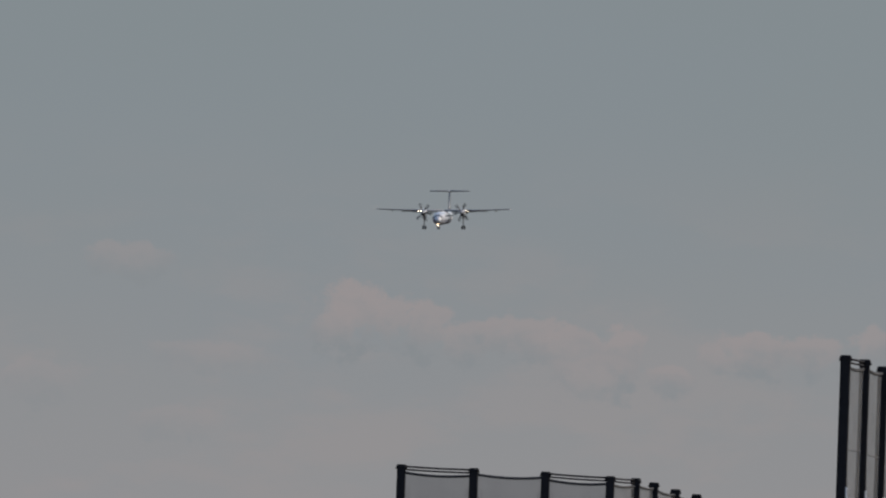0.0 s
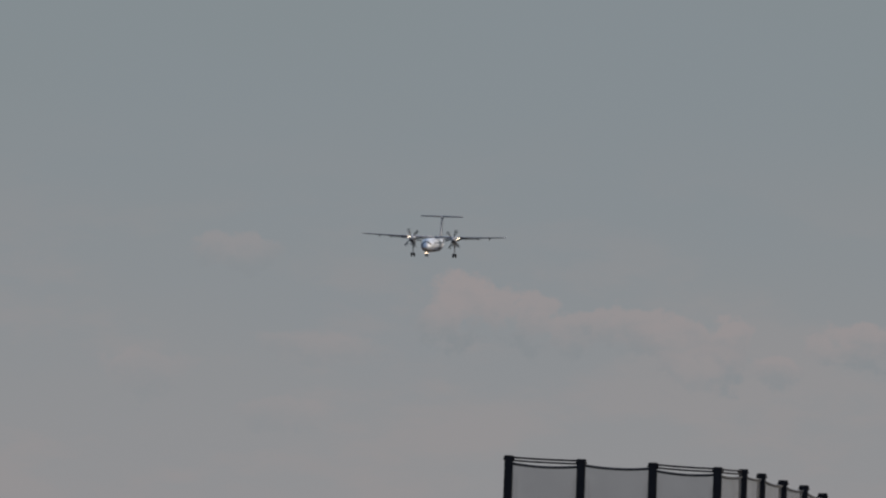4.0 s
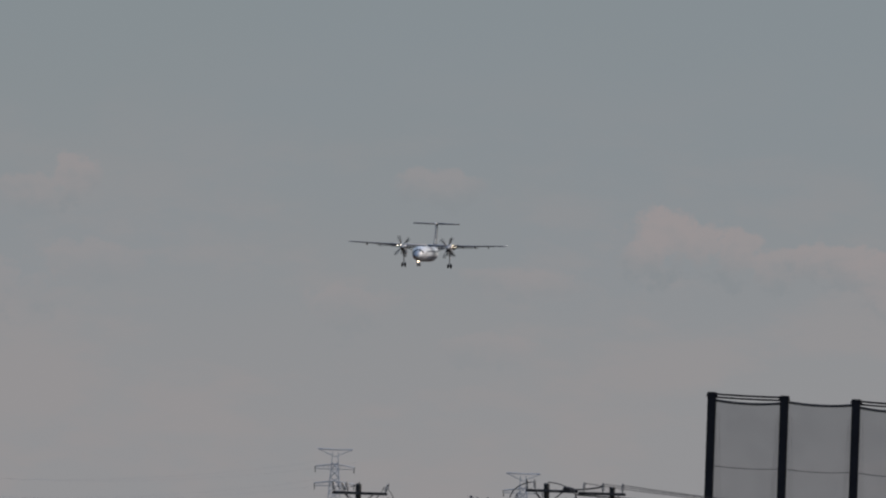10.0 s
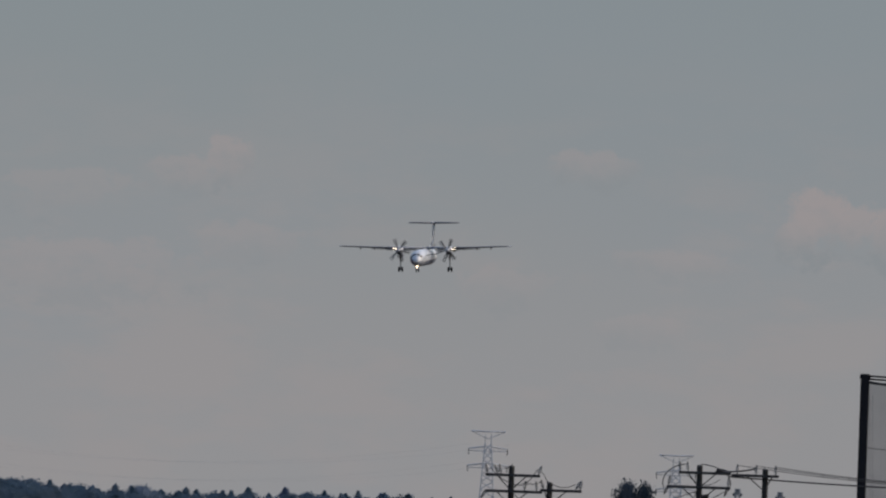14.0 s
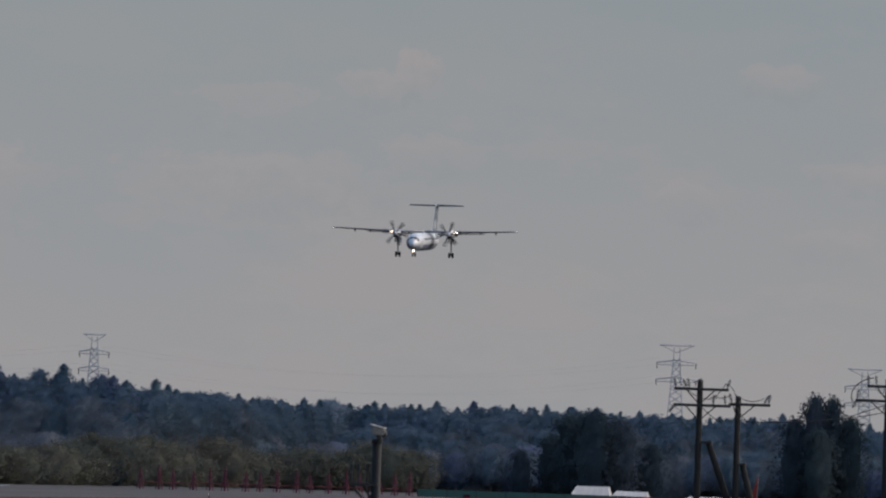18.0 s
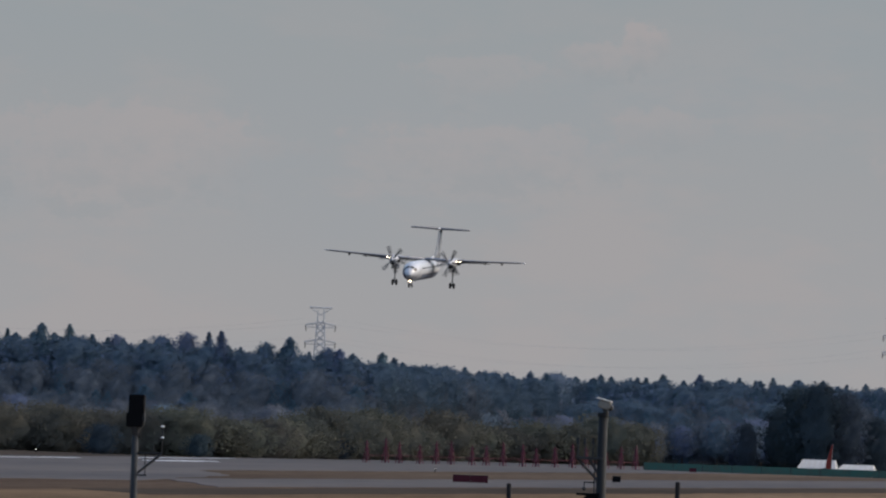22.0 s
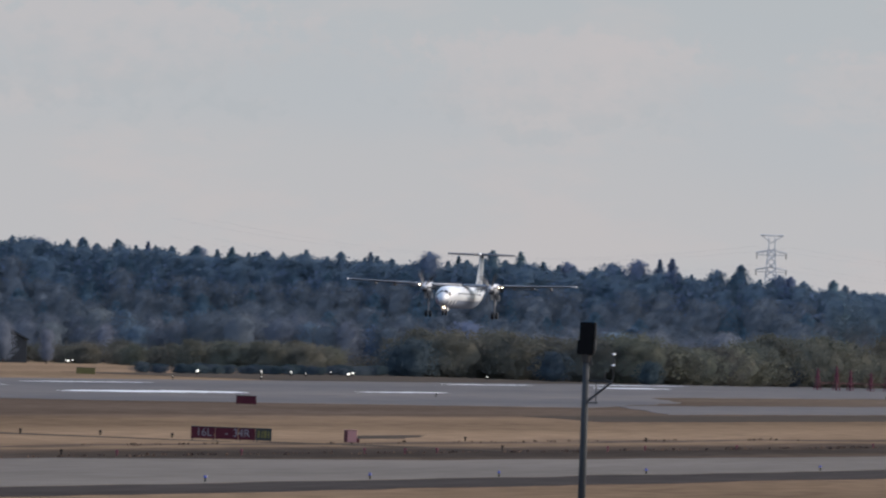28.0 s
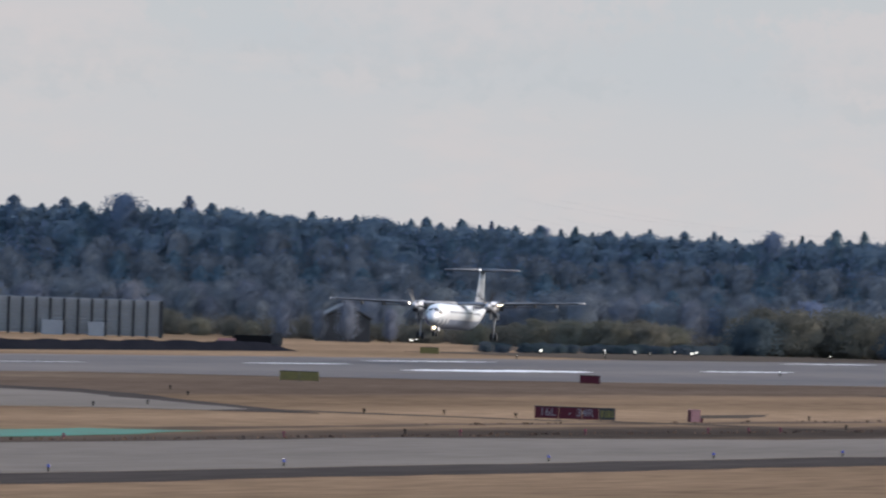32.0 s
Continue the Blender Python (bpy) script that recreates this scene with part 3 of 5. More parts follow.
def make_hill():
    xs, ys = np.arange(-700, -150, 10.0), np.arange(2680, 2850, 4.0)
    bm = B()
    grid = []
    for x in xs:
        col = []
        for y in ys:
            px, py = back(x, y)
            col.append(bm.verts.new((px, py, hill(x, y) - 0.1 + 0.3 * noise.noise((x * 0.1, y * 0.1, 0)))))
        grid.append(col)
    for p, q in zip(grid, grid[1:]):
        for i in range(len(ys) - 1):
            bm.faces.new((p[i], q[i], q[i + 1], p[i + 1]))
    tagged(new("hillside_ground", mesh_of(bm, "hillside_ground", M_floor, True)), "dark leaf-littered slope under the wood", "ground", kind="structure")


make_hill()


def plant(kind, x, y, h, base_h, spread=1.0):
    z = hill(x, y)
    x, y = back(x, y)
    s = h / base_h
    m = pose(x, y, z - 0.05, 0, 0, woods.uniform(-35, 35))
    o = copy_thing(kind, m)
    o.scale = (s * spread, s * spread, s)
    return o


# skyline trees, stand by stand: place along the wood and height
WEST = [(-594, 17.5), (-589.7, 20), (-581.7, 19.9), (-578.6, 19.3), (-572.5, 20.6), (-568.5, 19), (-562.4, 20.8), (-558.9, 19.8), (-556, 19),
        (-549.8, 18.5), (-544.3, 17.2), (-539.1, 18.3), (-532.1, 18.3), (-525.6, 18.8), (-520.3, 18.7), (-515.5, 18.5), (-507.7, 17.9), (-502.5, 18.1),
        (-497.2, 17.7), (-491.1, 18.1), (-485.9, 17.5), (-481.2, 18.1)]
MID = [(-472.1, 18.2), (-467.7, 17.9), (-462.5, 18.9), (-458.2, 18.9), (-454.4, 16.9), (-451, 17.4), (-444.1, 17.5), (-440.2, 18.1), (-436.9, 18.4), (-435, 18.6),
       (-428.1, 17), (-424.5, 18), (-418.6, 16.5), (-416.9, 16.5), (-414.9, 15.9), (-410.4, 16.2), (-408.6, 15.5), (-405.6, 14.4)]
EAST = [(-400.3, 14.3), (-395.6, 13.8), (-391.3, 13.8), (-387.8, 14.1), (-384, 14), (-377.1, 14), (-371.5, 13.8), (-367.7, 14.4), (-362.1, 14.6), (-356.1, 14.3),
        (-353.6, 14), (-351, 14.5), (-347.6, 14.2), (-343.5, 13.4), (-330.7, 13.4), (-324.8, 13.5), (-319.6, 13.6), (-315.4, 14.3), (-297.3, 13.6), (-293, 12.9), (-288.8, 12.4), (-284.5, 11.9)]
ROUND_AT = {-572.5, -472.1, -451.0, -444.1, -440.2, -428.1, -418.6, -400.3, -384.0, -556.0, -532.1, -507.7}
for x, h in WEST + MID + EAST:
    y = 2718 + woods.uniform(-4, 4)
    x, h, stand = x * y / 2690.0, 10 + (h - 10) * y / 2690.0, x
    tall = h - hill(x, y) + (0.2 if x > -400 else 0.0)
    if stand in ROUND_AT:
        plant(woods.choice(ROUND), x, y, tall, 15, 1.2)
    else:
        plant(woods.choice(TALL), x, y, tall, 15, 1.6 if stand < -540 else 1.3)


# the wood behind and in front of them: its inner trees cannot be told apart and are one mass
INNER = []


def grow(kind, x, y, h, base_h, spread, sink=0.05):
    z = hill(x, y) - sink
    h += sink
    x, y = back(x, y)
    INNER.append((kind, x, y, z, h / base_h, h / base_h * spread, woods.uniform(0, 6.28)))


for row in range(8):
    y, x = min(2690 + 4.4 * row, 2718), -650.0
    while x < -215:
        x += (4.1 if row < 6 else 3.0) * woods.uniform(0.7, 1.3)
        dice = woods.random()
        if row < 5 and dice < (0.8 - 0.06 * row if x < -400 else 0.3):
            kind = woods.choice(BARE)
        elif row == 6 or dice < 0.62 and row < 6:
            kind = woods.choice(ROUND)
        else:
            kind = woods.choice(TALL)
        yy = y + woods.uniform(-1.4, 1.4)
        h = woods.uniform(6.4, 8.2) if row < 6 else woods.uniform(7.5, 8.4) + 0.4 * (row - 6) - (0.5 + 1.5 * max(0.0, noise.noise((x * 0.09, 3.0, 0))) if -482 < x < -408 else 0.0)
        if row < 1:
            plant(kind, x, yy, h, 9 if kind in BARE else 15, 1.2 if kind in BARE else 2.0)
        else:
            grow(kind, x, yy, h, 9 if kind in BARE else 15, 1.25 if kind in BARE else 1.7 if row < 7 else 1.3, 1.6 if row > 5 else 0.05)
x = -640.0
while x < -235:                                   # lower mixed edge of the wood
    x += woods.uniform(3.0, 6.0)
    kind = woods.choice(BARE) if woods.random() < (0.85 if x < -372 else 0.25) else woods.choice(ROUND)
    h = woods.uniform(6.0, 9.5)
    plant(kind, x, 2682 + woods.uniform(-4, 4), h * 0.85, 9 if kind in BARE else 15, 1.5 if kind in ROUND else 1.3)
for x0, x1, y, h0, h1, step in ((-484, -462, 2560, 3.6, 4.6, 2.4), (-452, -404, 2570, 4.8, 7.0, 2.6), (-404, -365, 2590, 4.6, 7.4, 2.6),
                                (-640, -484, 2600, 2.2, 3.6, 2.6)):
    x = x0
    while x < x1:                                 # olive scrub
        far = 2600 + 1.98 * (x + 394.5) if x > -398 else y
        plant(woods.choice(SCRUB), x, far + woods.uniform(-8, 8), woods.uniform(h0, h1), 4.5, 1.15)
        x += step * woods.uniform(0.6, 1.1)
for x, y, h in ((-448.1, 2543, 5.4), (-450.6, 2547, 4.4), (-427.9, 2543, 4.3), (-414.2, 2545, 3.3), (-396, 2560, 3.0)):
    plant(DARKBUSH[0], x, y, h, 6, 1.08)
for x, y, h in ((-340.5, 2640, 13.0), (-337.0, 2636, 13.6), (-333.5, 2640, 12.4), (-344.0, 2645, 9.8), (-329.5, 2645, 8.8),
                (-348.0, 2640, 7.3)):             # dark clump standing before the wood
    plant(DARKTREE[0], x, y, h, 15, 1.1)
for x, y, h, wide in ((-306.9, 2660, 17.2, 0.62), (-304.6, 2661, 17.0, 0.55), (-309.8, 2660, 13.6, 0.8), (-302.0, 2662, 14.0, 0.8), (-305.8, 2656, 12.0, 0.9)):
    plant(DARKTREE[0], x, y, h, 15, wide)
y = 2362.0
while y < 3000:                                   # low dark hedge along the far side of the runway
    plant(DARKBUSH[0], -453 + woods.uniform(-2.5, 2.5), y, woods.uniform(0.9, 1.5), 6, 1.7)
    y += woods.uniform(2.6, 3.8)
for x, y, h in ((-516, 2536, 5.5), (-511.5, 2540, 4.6), (-506.5, 2536, 6.0), (-501, 2540, 5.0)):
    plant(woods.choice(BARE), x, y, h, 9)


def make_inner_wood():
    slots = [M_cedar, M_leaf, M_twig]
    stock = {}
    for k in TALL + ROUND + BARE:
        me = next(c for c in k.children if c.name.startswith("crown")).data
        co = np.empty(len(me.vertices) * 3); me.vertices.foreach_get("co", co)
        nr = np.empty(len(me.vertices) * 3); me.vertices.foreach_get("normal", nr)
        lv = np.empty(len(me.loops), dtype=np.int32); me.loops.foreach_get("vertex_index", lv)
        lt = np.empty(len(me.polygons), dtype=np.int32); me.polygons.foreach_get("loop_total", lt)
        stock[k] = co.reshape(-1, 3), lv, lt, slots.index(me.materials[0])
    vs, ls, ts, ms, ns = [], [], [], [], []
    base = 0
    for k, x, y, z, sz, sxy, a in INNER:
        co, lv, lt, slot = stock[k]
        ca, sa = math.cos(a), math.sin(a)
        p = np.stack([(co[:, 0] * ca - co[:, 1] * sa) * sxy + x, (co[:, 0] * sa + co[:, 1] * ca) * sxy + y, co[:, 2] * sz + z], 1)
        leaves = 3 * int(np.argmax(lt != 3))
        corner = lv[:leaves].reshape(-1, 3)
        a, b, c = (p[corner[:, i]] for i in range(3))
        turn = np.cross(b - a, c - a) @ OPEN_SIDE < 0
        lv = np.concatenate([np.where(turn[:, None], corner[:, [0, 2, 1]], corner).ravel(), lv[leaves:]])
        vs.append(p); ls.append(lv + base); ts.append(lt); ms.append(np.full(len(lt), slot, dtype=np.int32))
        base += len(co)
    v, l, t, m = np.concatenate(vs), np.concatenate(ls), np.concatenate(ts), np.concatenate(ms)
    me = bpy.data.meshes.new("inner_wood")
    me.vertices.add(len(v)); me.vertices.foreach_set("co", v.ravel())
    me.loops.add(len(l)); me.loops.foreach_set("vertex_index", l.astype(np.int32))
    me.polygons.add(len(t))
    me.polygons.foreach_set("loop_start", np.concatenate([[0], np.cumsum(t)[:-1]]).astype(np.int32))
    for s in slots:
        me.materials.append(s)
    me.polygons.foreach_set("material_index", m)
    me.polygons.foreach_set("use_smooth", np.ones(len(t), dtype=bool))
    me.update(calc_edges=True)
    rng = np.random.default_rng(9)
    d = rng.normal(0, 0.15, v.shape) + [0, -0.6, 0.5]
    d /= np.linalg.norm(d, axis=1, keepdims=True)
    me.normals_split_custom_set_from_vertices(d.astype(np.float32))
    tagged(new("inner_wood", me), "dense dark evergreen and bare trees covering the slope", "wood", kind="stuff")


make_inner_wood()


def make_twig_layer(name, label, mat, n, seed, size, place):
    """Loose twigs and leaf sprays that fill the gaps between the crowns."""
    rng = np.random.default_rng(seed)
    c = np.array([place(rng) for _ in range(n)])
    c = np.repeat(c, 4, 0) + rng.normal(0, 0.45, (n * 4, 3))
    tri = rng.normal(0, 1, (len(c), 3, 3))
    tri /= np.linalg.norm(tri, axis=2, keepdims=True)
    v = (c[:, None, :] + outward(tri * size * rng.uniform(0.6, 1.4, (len(c), 1, 1)))).reshape(-1, 3)
    me = bpy.data.meshes.new(name)
    me.vertices.add(len(v)); me.vertices.foreach_set("co", v.ravel())
    me.loops.add(len(v)); me.loops.foreach_set("vertex_index", np.arange(len(v), dtype=np.int32))
    me.polygons.add(len(c)); me.polygons.foreach_set("loop_start", np.arange(0, len(v), 3, dtype=np.int32))
    me.materials.append(mat)
    me.polygons.foreach_set("use_smooth", np.ones(len(c), dtype=bool))
    me.update(calc_edges=True)
    d = rng.normal(0, 0.15, v.shape) + [0, -0.6, 0.5]
    me.normals_split_custom_set_from_vertices((d / np.linalg.norm(d, axis=1, keepdims=True)).astype(np.float32))
    tagged(new(name, me), label, "undergrowth", kind="stuff")


def on_slope(low, high, y0, y1):
    def place(rng):
        x, y = rng.uniform(-650, -225), rng.uniform(y0, y1)
        z = hill(x, y) + rng.uniform(low, high)
        return (*back(x, y), z)
    return place


def before_wood(rng):
    x = rng.uniform(-600, -365)
    y = 2600 + 1.98 * (x + 394.5) if x > -398 else 2572.0 if x > -484 else 2602.0
    tall = float(np.interp(x, [-600, -486, -480, -464, -458, -452, -404, -372, -365], [2.4, 2.8, 3.6, 3.6, 2.0, 5.0, 5.6, 5.0, 3.0]))
    px, py = back(x, y + rng.uniform(-9, 3))
    return px, py, rng.uniform(0.2, tall)


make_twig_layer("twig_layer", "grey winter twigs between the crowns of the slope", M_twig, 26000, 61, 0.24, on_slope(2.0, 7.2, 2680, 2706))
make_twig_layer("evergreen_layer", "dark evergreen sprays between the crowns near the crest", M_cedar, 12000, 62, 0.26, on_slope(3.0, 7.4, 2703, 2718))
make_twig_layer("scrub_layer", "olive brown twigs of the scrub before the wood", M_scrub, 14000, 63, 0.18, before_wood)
for o in MASTERS:
    for c in (*o.children, o):
        bpy.data.objects.remove(c)


# ---- far power pylons ----
def pylon(x, y, h, label, top=4.3, reach=1.0):
    e = thing("power_pylon", label, "pylon", pose(x, y, 0, 0, 0, 7), group="power line pylons")
    w0, w1, zt = 2.9, 0.8, h - 3.2
    def half(z):
        return w0 + (w1 - w0) * min(1, z / zt)
    bm = B()
    for sx, sy in ((1, 1), (1, -1), (-1, 1), (-1, -1)):
        rod(bm, (sx * w0, sy * w0, 0), (sx * w1, sy * w1, zt), 0.17, 0.14, 4)
        rod(bm, (sx * w1, sy * w1, zt), (sx * 0.7, sy * 0.7, h - 0.6), 0.12, n=4)
    part("legs", bm, M_pylon, e)
    bm = B()
    zs = [zt * k / 16 for k in range(17)]
    for a, b in zip(zs, zs[1:]):
        for s in (1, -1):
            ha, hb = half(a), half(b)
            rod(bm, (-ha, s * ha, a), (hb, s * hb, b), 0.12, n=4); rod(bm, (ha, s * ha, a), (-hb, s * hb, b), 0.12, n=4)
            rod(bm, (s * ha, -ha, a), (s * hb, hb, b), 0.12, n=4); rod(bm, (s * ha, ha, a), (s * hb, -hb, b), 0.12, n=4)
    part("lattice", bm, M_pylon, e)
    for z, l, up in ((h, top, -0.12), (h - 4.4, 4.9 * reach, 0.7), (h - 8.6, 5.0 * reach, 0.7)):
        bm = B()
        for s in (1, -1):
            for t in (0.5, -0.5):
                rod(bm, (0, t, z + up), (s * l, 0, z), 0.15, n=4)
                rod(bm, (0, t, z - 0.6 if up > 0 else z - 1.9), (s * l, 0, z - (0.5 if up > 0 else 0.0)), 0.09, n=4)
            for k in (0.3, 0.55, 0.8):
                rod(bm, (s * l * k, 0, z + up * (1 - k)), (s * l * k, 0, z - 0.6 * (1 - k)), 0.05, n=4)
        part("crossarm", bm, M_pylon, e)
        if z < h:
            for s in (1, -1):
                bm = B()
                rod(bm, (s * l, 0, z), (s * (l - 0.1), 0, z - 1.5), 0.12, n=5)
                part("insulator", bm, M_porcelain, e)
    return e


pylon(-550.6, 4466, 33.2, "hazy grey steel lattice power pylon beyond the wood")
pylon(-504.0, 4472, 28.8, "hazy grey steel lattice power pylon beyond the wood")
pylon(-694.1, 4446, 30.9, "hazy grey steel lattice power pylon above the treetops", 2.8, 0.76)
for z in (28.5, 24.0):
    for dx in (-5, 5):
        for end_x, end_y in ((-550, 4466), (-840, 4440)):
            bm = sag(B(), (-694 + dx, 4446, z - 0.5), (end_x + dx, end_y, z + 1.5), 6, 0.010, 14, 4)
            tagged(new("power_cable", mesh_of(bm, "power_cable", M_farwire)), "thin sagging power cable between far pylons", "cable", "power cables")

# two smaller steel masts with cross-shaped heads
for x, y, h in ((-325.7, 2982, 17.4), (-318.7, 2983, 17.1)):
    e = thing("antenna_tower", "slim steel tower with a cross-shaped head behind the trees", "tower", pose(x, y, 0), group="cross-headed towers")
    bm = B()
    for sx, sy in ((1, 1), (1, -1), (-1, 1), (-1, -1)):
        rod(bm, (sx * 0.75, sy * 0.75, 0), (sx * 0.35, sy * 0.35, h), 0.10, n=5)
    for k in range(10):
        a, b = h * k / 10, h * (k + 1) / 10
        ra, rb = 0.75 - 0.04 * k, 0.75 - 0.04 * (k + 1)
        for s in (1, -1):
            rod(bm, (-ra, s * ra, a), (rb, s * rb, b), 0.06, n=4); rod(bm, (ra, s * ra, a), (-rb, s * rb, b), 0.06, n=4)
    part("tower_frame", bm, M_panel, e)
    for s in (-1, 1):
        bm = B(); box(bm, s * 0.55, 0, h - 1.0, 0.5, 0.4, 0.5, 0.06); part("lamp_head", bm, M_roof, e)
    bm = B(); box(bm, 0, 0, h - 0.5, 0.5, 0.5, 0.9, 0.06); part("top_box", bm, M_roof, e)


# ---- net enclosure ----
def net_fence(name, label, posts, railed, width, tube):
    """posts: x, y, height in turn."""
    e = thing(name, label, "fence")
    for k, (x, y, h) in enumerate(posts):
        bm = B()
        box(bm, x, y, h / 2, width, width, h, 0.03)
        p = part("post", bm, M_post, e)
        bm = B(); box(bm, x, y, h + 0.05, width * 1.14, width * 1.14, 0.2, 0.04); rod(bm, (x - width * 0.68, y, h - 0.06), (x + width * 0.68, y, h - 0.06), 0.05)
        part("cap", bm, M_post, p)
        if tube:
            bm = B(); sag(bm, (x + width * 0.62, y - 0.3, h - 0.9), (x + width * 0.62, y - 0.3, h - 5.5), -0.02, 0.05, 6); sag(bm, (x + width * 0.58, y - 0.3, h - 5.7), (x + width * 0.6, y - 0.3, h - 12), 0.0, 0.05, 6)
            part("pale_tube", bm, M_tube, p, "pale plastic tube on the post")
    for k, (a, b) in enumerate(zip(posts, posts[1:])):
        (xa, ya, ha), (xb, yb, hb) = a, b
        n, hang = 8, 0.27 if k in railed else 0.17
        top = [Vector((xa, ya, ha - hang)).lerp(Vector((xb, yb, hb - hang)), i / n) - Vector((0, 0, 0.14 * 4 * (i / n) * (1 - i / n))) for i in range(n + 1)]
        bm = B()
        low = [bm.verts.new((p.x, p.y, 0.2)) for p in top]
        up = [bm.verts.new(p) for p in top]
        for i in range(n):
            bm.faces.new((low[i], low[i + 1], up[i + 1], up[i]))
        part("net_panel", bm, M_net if abs(xb - xa) > 2 else M_net_double, e, "fine grey netting")
        bm = B()
        for p, q in zip(top, top[1:]):
            rod(bm, p, q, 0.075, n=6)
        part("top_rope", bm, M_rope, e)
        bm = B()
        sag(bm, (xa, ya, ha - 3.9), (xb, yb, hb - 3.9), 0.10, 0.018, 8)
        part("cross_rope", bm, M_rope, e)
        bm = B()
        for u in (0.07, 0.11, 0.93, 0.90):
            px, py, ph = xa + (xb - xa) * u, ya + (yb - ya) * u, ha + (hb - ha) * u - 0.95
            rod(bm, (px, py - 0.03, ph), (px + (0.25 if u < 0.5 else -0.25), py - 0.03, ph - 7), 0.006, n=4)
        part("lacing_cord", bm, M_rope, e)
        if k in railed:
            for dz, r in ((0.05, 0.055), (-0.12, 0.05)):
                bm = B(); sag(bm, (xa, ya, ha + dz), (xb, yb, hb + dz), 0.03, r, 6)
                part("top_rail", bm, M_post, e)
    return e


FA = [(-101.78, 994.8, 18.9), (-97.79, 995.2, 18.83), (-93.84, 995.6, 18.77), (-90.26, 995.9, 18.65), (-89.21, 1000.0, 18.62), (-88.55, 1004.1, 18.45),
      (-87.69, 1008.2, 18.15), (-86.86, 1012.3, 17.94), (-86.14, 1016.4, 17.56), (-85.4, 1020.4, 17.2), (-84.7, 1024.5, 16.8), (-84.0, 1028.5, 16.4)]
FB = [(-62.03, 797.6, 22.6), (-61.48, 801.6, 22.5), (-60.97, 805.7, 22.28), (-60.4, 809.8, 22.0), (-59.8, 813.8, 21.7)]
net_fence("net_enclosure", "tall dark posts with fine grey netting and ropes", FA, (0, 2, 3), 0.46, False)
net_fence("high_net_enclosure", "higher dark netting posts with pale tubes", FB, (0, ), 0.44, True)


# ---- utility poles ----
def utility_pole(x, y, h, arms, strut, label, lean=0.0):
    """arms: height, left end, right end, insulator places along the arm."""
    e = thing("utility_pole", label, "utility pole", pose(x, y, 0, 0, lean, 0), group="utility poles")
    bm = B(); rod(bm, (0, 0, 0), (0, 0, h), 0.15, 0.105, 12); part("pole", bm, M_wood, e, smooth=True)
    bm = B(); rod(bm, (0, 0, h - 0.02), (0, 0, h + 0.05), 0.12, 0.09, 12); part("pole_cap", bm, M_iron, e)
    for z, l, r, spots in arms:
        bm = B(); box(bm, (l + r) / 2, -0.13, z, r - l, 0.09, 0.10, 0.012)
        arm = part("crossarm", bm, M_iron, e)
        bm = B()
        for s in (l * 0.55, r * 0.55):
            if abs(s) < 1.6:
                rod(bm, (s, -0.13, z), (0, -0.1, z - 0.55), 0.022, n=5)
        box(bm, 0, -0.02, z, 0.30, 0.26, 0.08, 0.01)
        part("brace", bm, M_iron, e)
        for s, tilt in spots:
            bm = B()
            p0 = Vector((s, -0.13, z + 0.04))
            d = Vector((math.sin(tilt), 0, math.cos(tilt)))
            rod(bm, p0, p0 + d * 0.10, 0.02, n=6)
            for k in range(4):
                rod(bm, p0 + d * (0.08 + 0.055 * k), p0 + d * (0.12 + 0.055 * k), 0.062, 0.05, 8)
            rod(bm, p0 + d * 0.28, p0 + d * 0.36, 0.035, 0.02, 6)
            part("insulator", bm, M_porcelain, e)
    if strut:
        (x0, z0), (x1, z1) = strut
        bm = B(); rod(bm, (x1, 0.25, z1), (x0, 0.12, z0), 0.15, 0.11, 10); part("strut", bm, M_wood, e, "slanting wooden prop", smooth=True)
        bm = B(); box(bm, x0 * 0.6, 0.1, z0 - 0.05, abs(x0) + 0.25, 0.3, 0.08, 0.01); part("strut_bracket", bm, M_iron, e)
    return e


utility_pole(-78.66, 645.2, 12.1, ((11.8, -0.93, 1.06, ((-0.85, -0.2), (-0.45, -0.45), (-0.36, -0.2), (0.98, 0.35))),
                                  (11.22, -0.93, 1.15, ((-0.88, -2.6), (0.50, 0.1), (0.95, -0.1)))), ((0.33, 9.95), (1.75, 6.0)), "dark wooden utility pole with two crossarms and a slanting prop")
utility_pole(-77.29, 645.4, 11.55, ((11.3, -0.32, 1.18, ((-0.2, -0.3), (0.95, 0.5), (1.12, 0.15))),), ((0.2, 9.2), (1.3, 5.0)), "dark wooden utility pole with one long crossarm and a prop")
utility_pole(-71.95, 646.0, 12.35, ((12.12, -0.74, 1.15, ((-0.68, -0.1), (-0.4, -0.1))), (11.6, -1.16, 1.13, ((-1.1, 0.15), (-1.1, -2.7), (1.05, 0.1), (1.05, -2.8)))),
             ((0.2, 11.35), (1.3, 6.0)), "dark wooden utility pole with two crossarms and looped leads")
utility_pole(-69.6, 646.2, 12.3, ((12.08, -1.2, 0.5, ((-1.0, 0.0), (-0.32, 0.0), (0.39, 0.0))),), ((0.28, 10.9), (2.2, 6.0)), "dark wooden utility pole with a short crossarm and a prop")
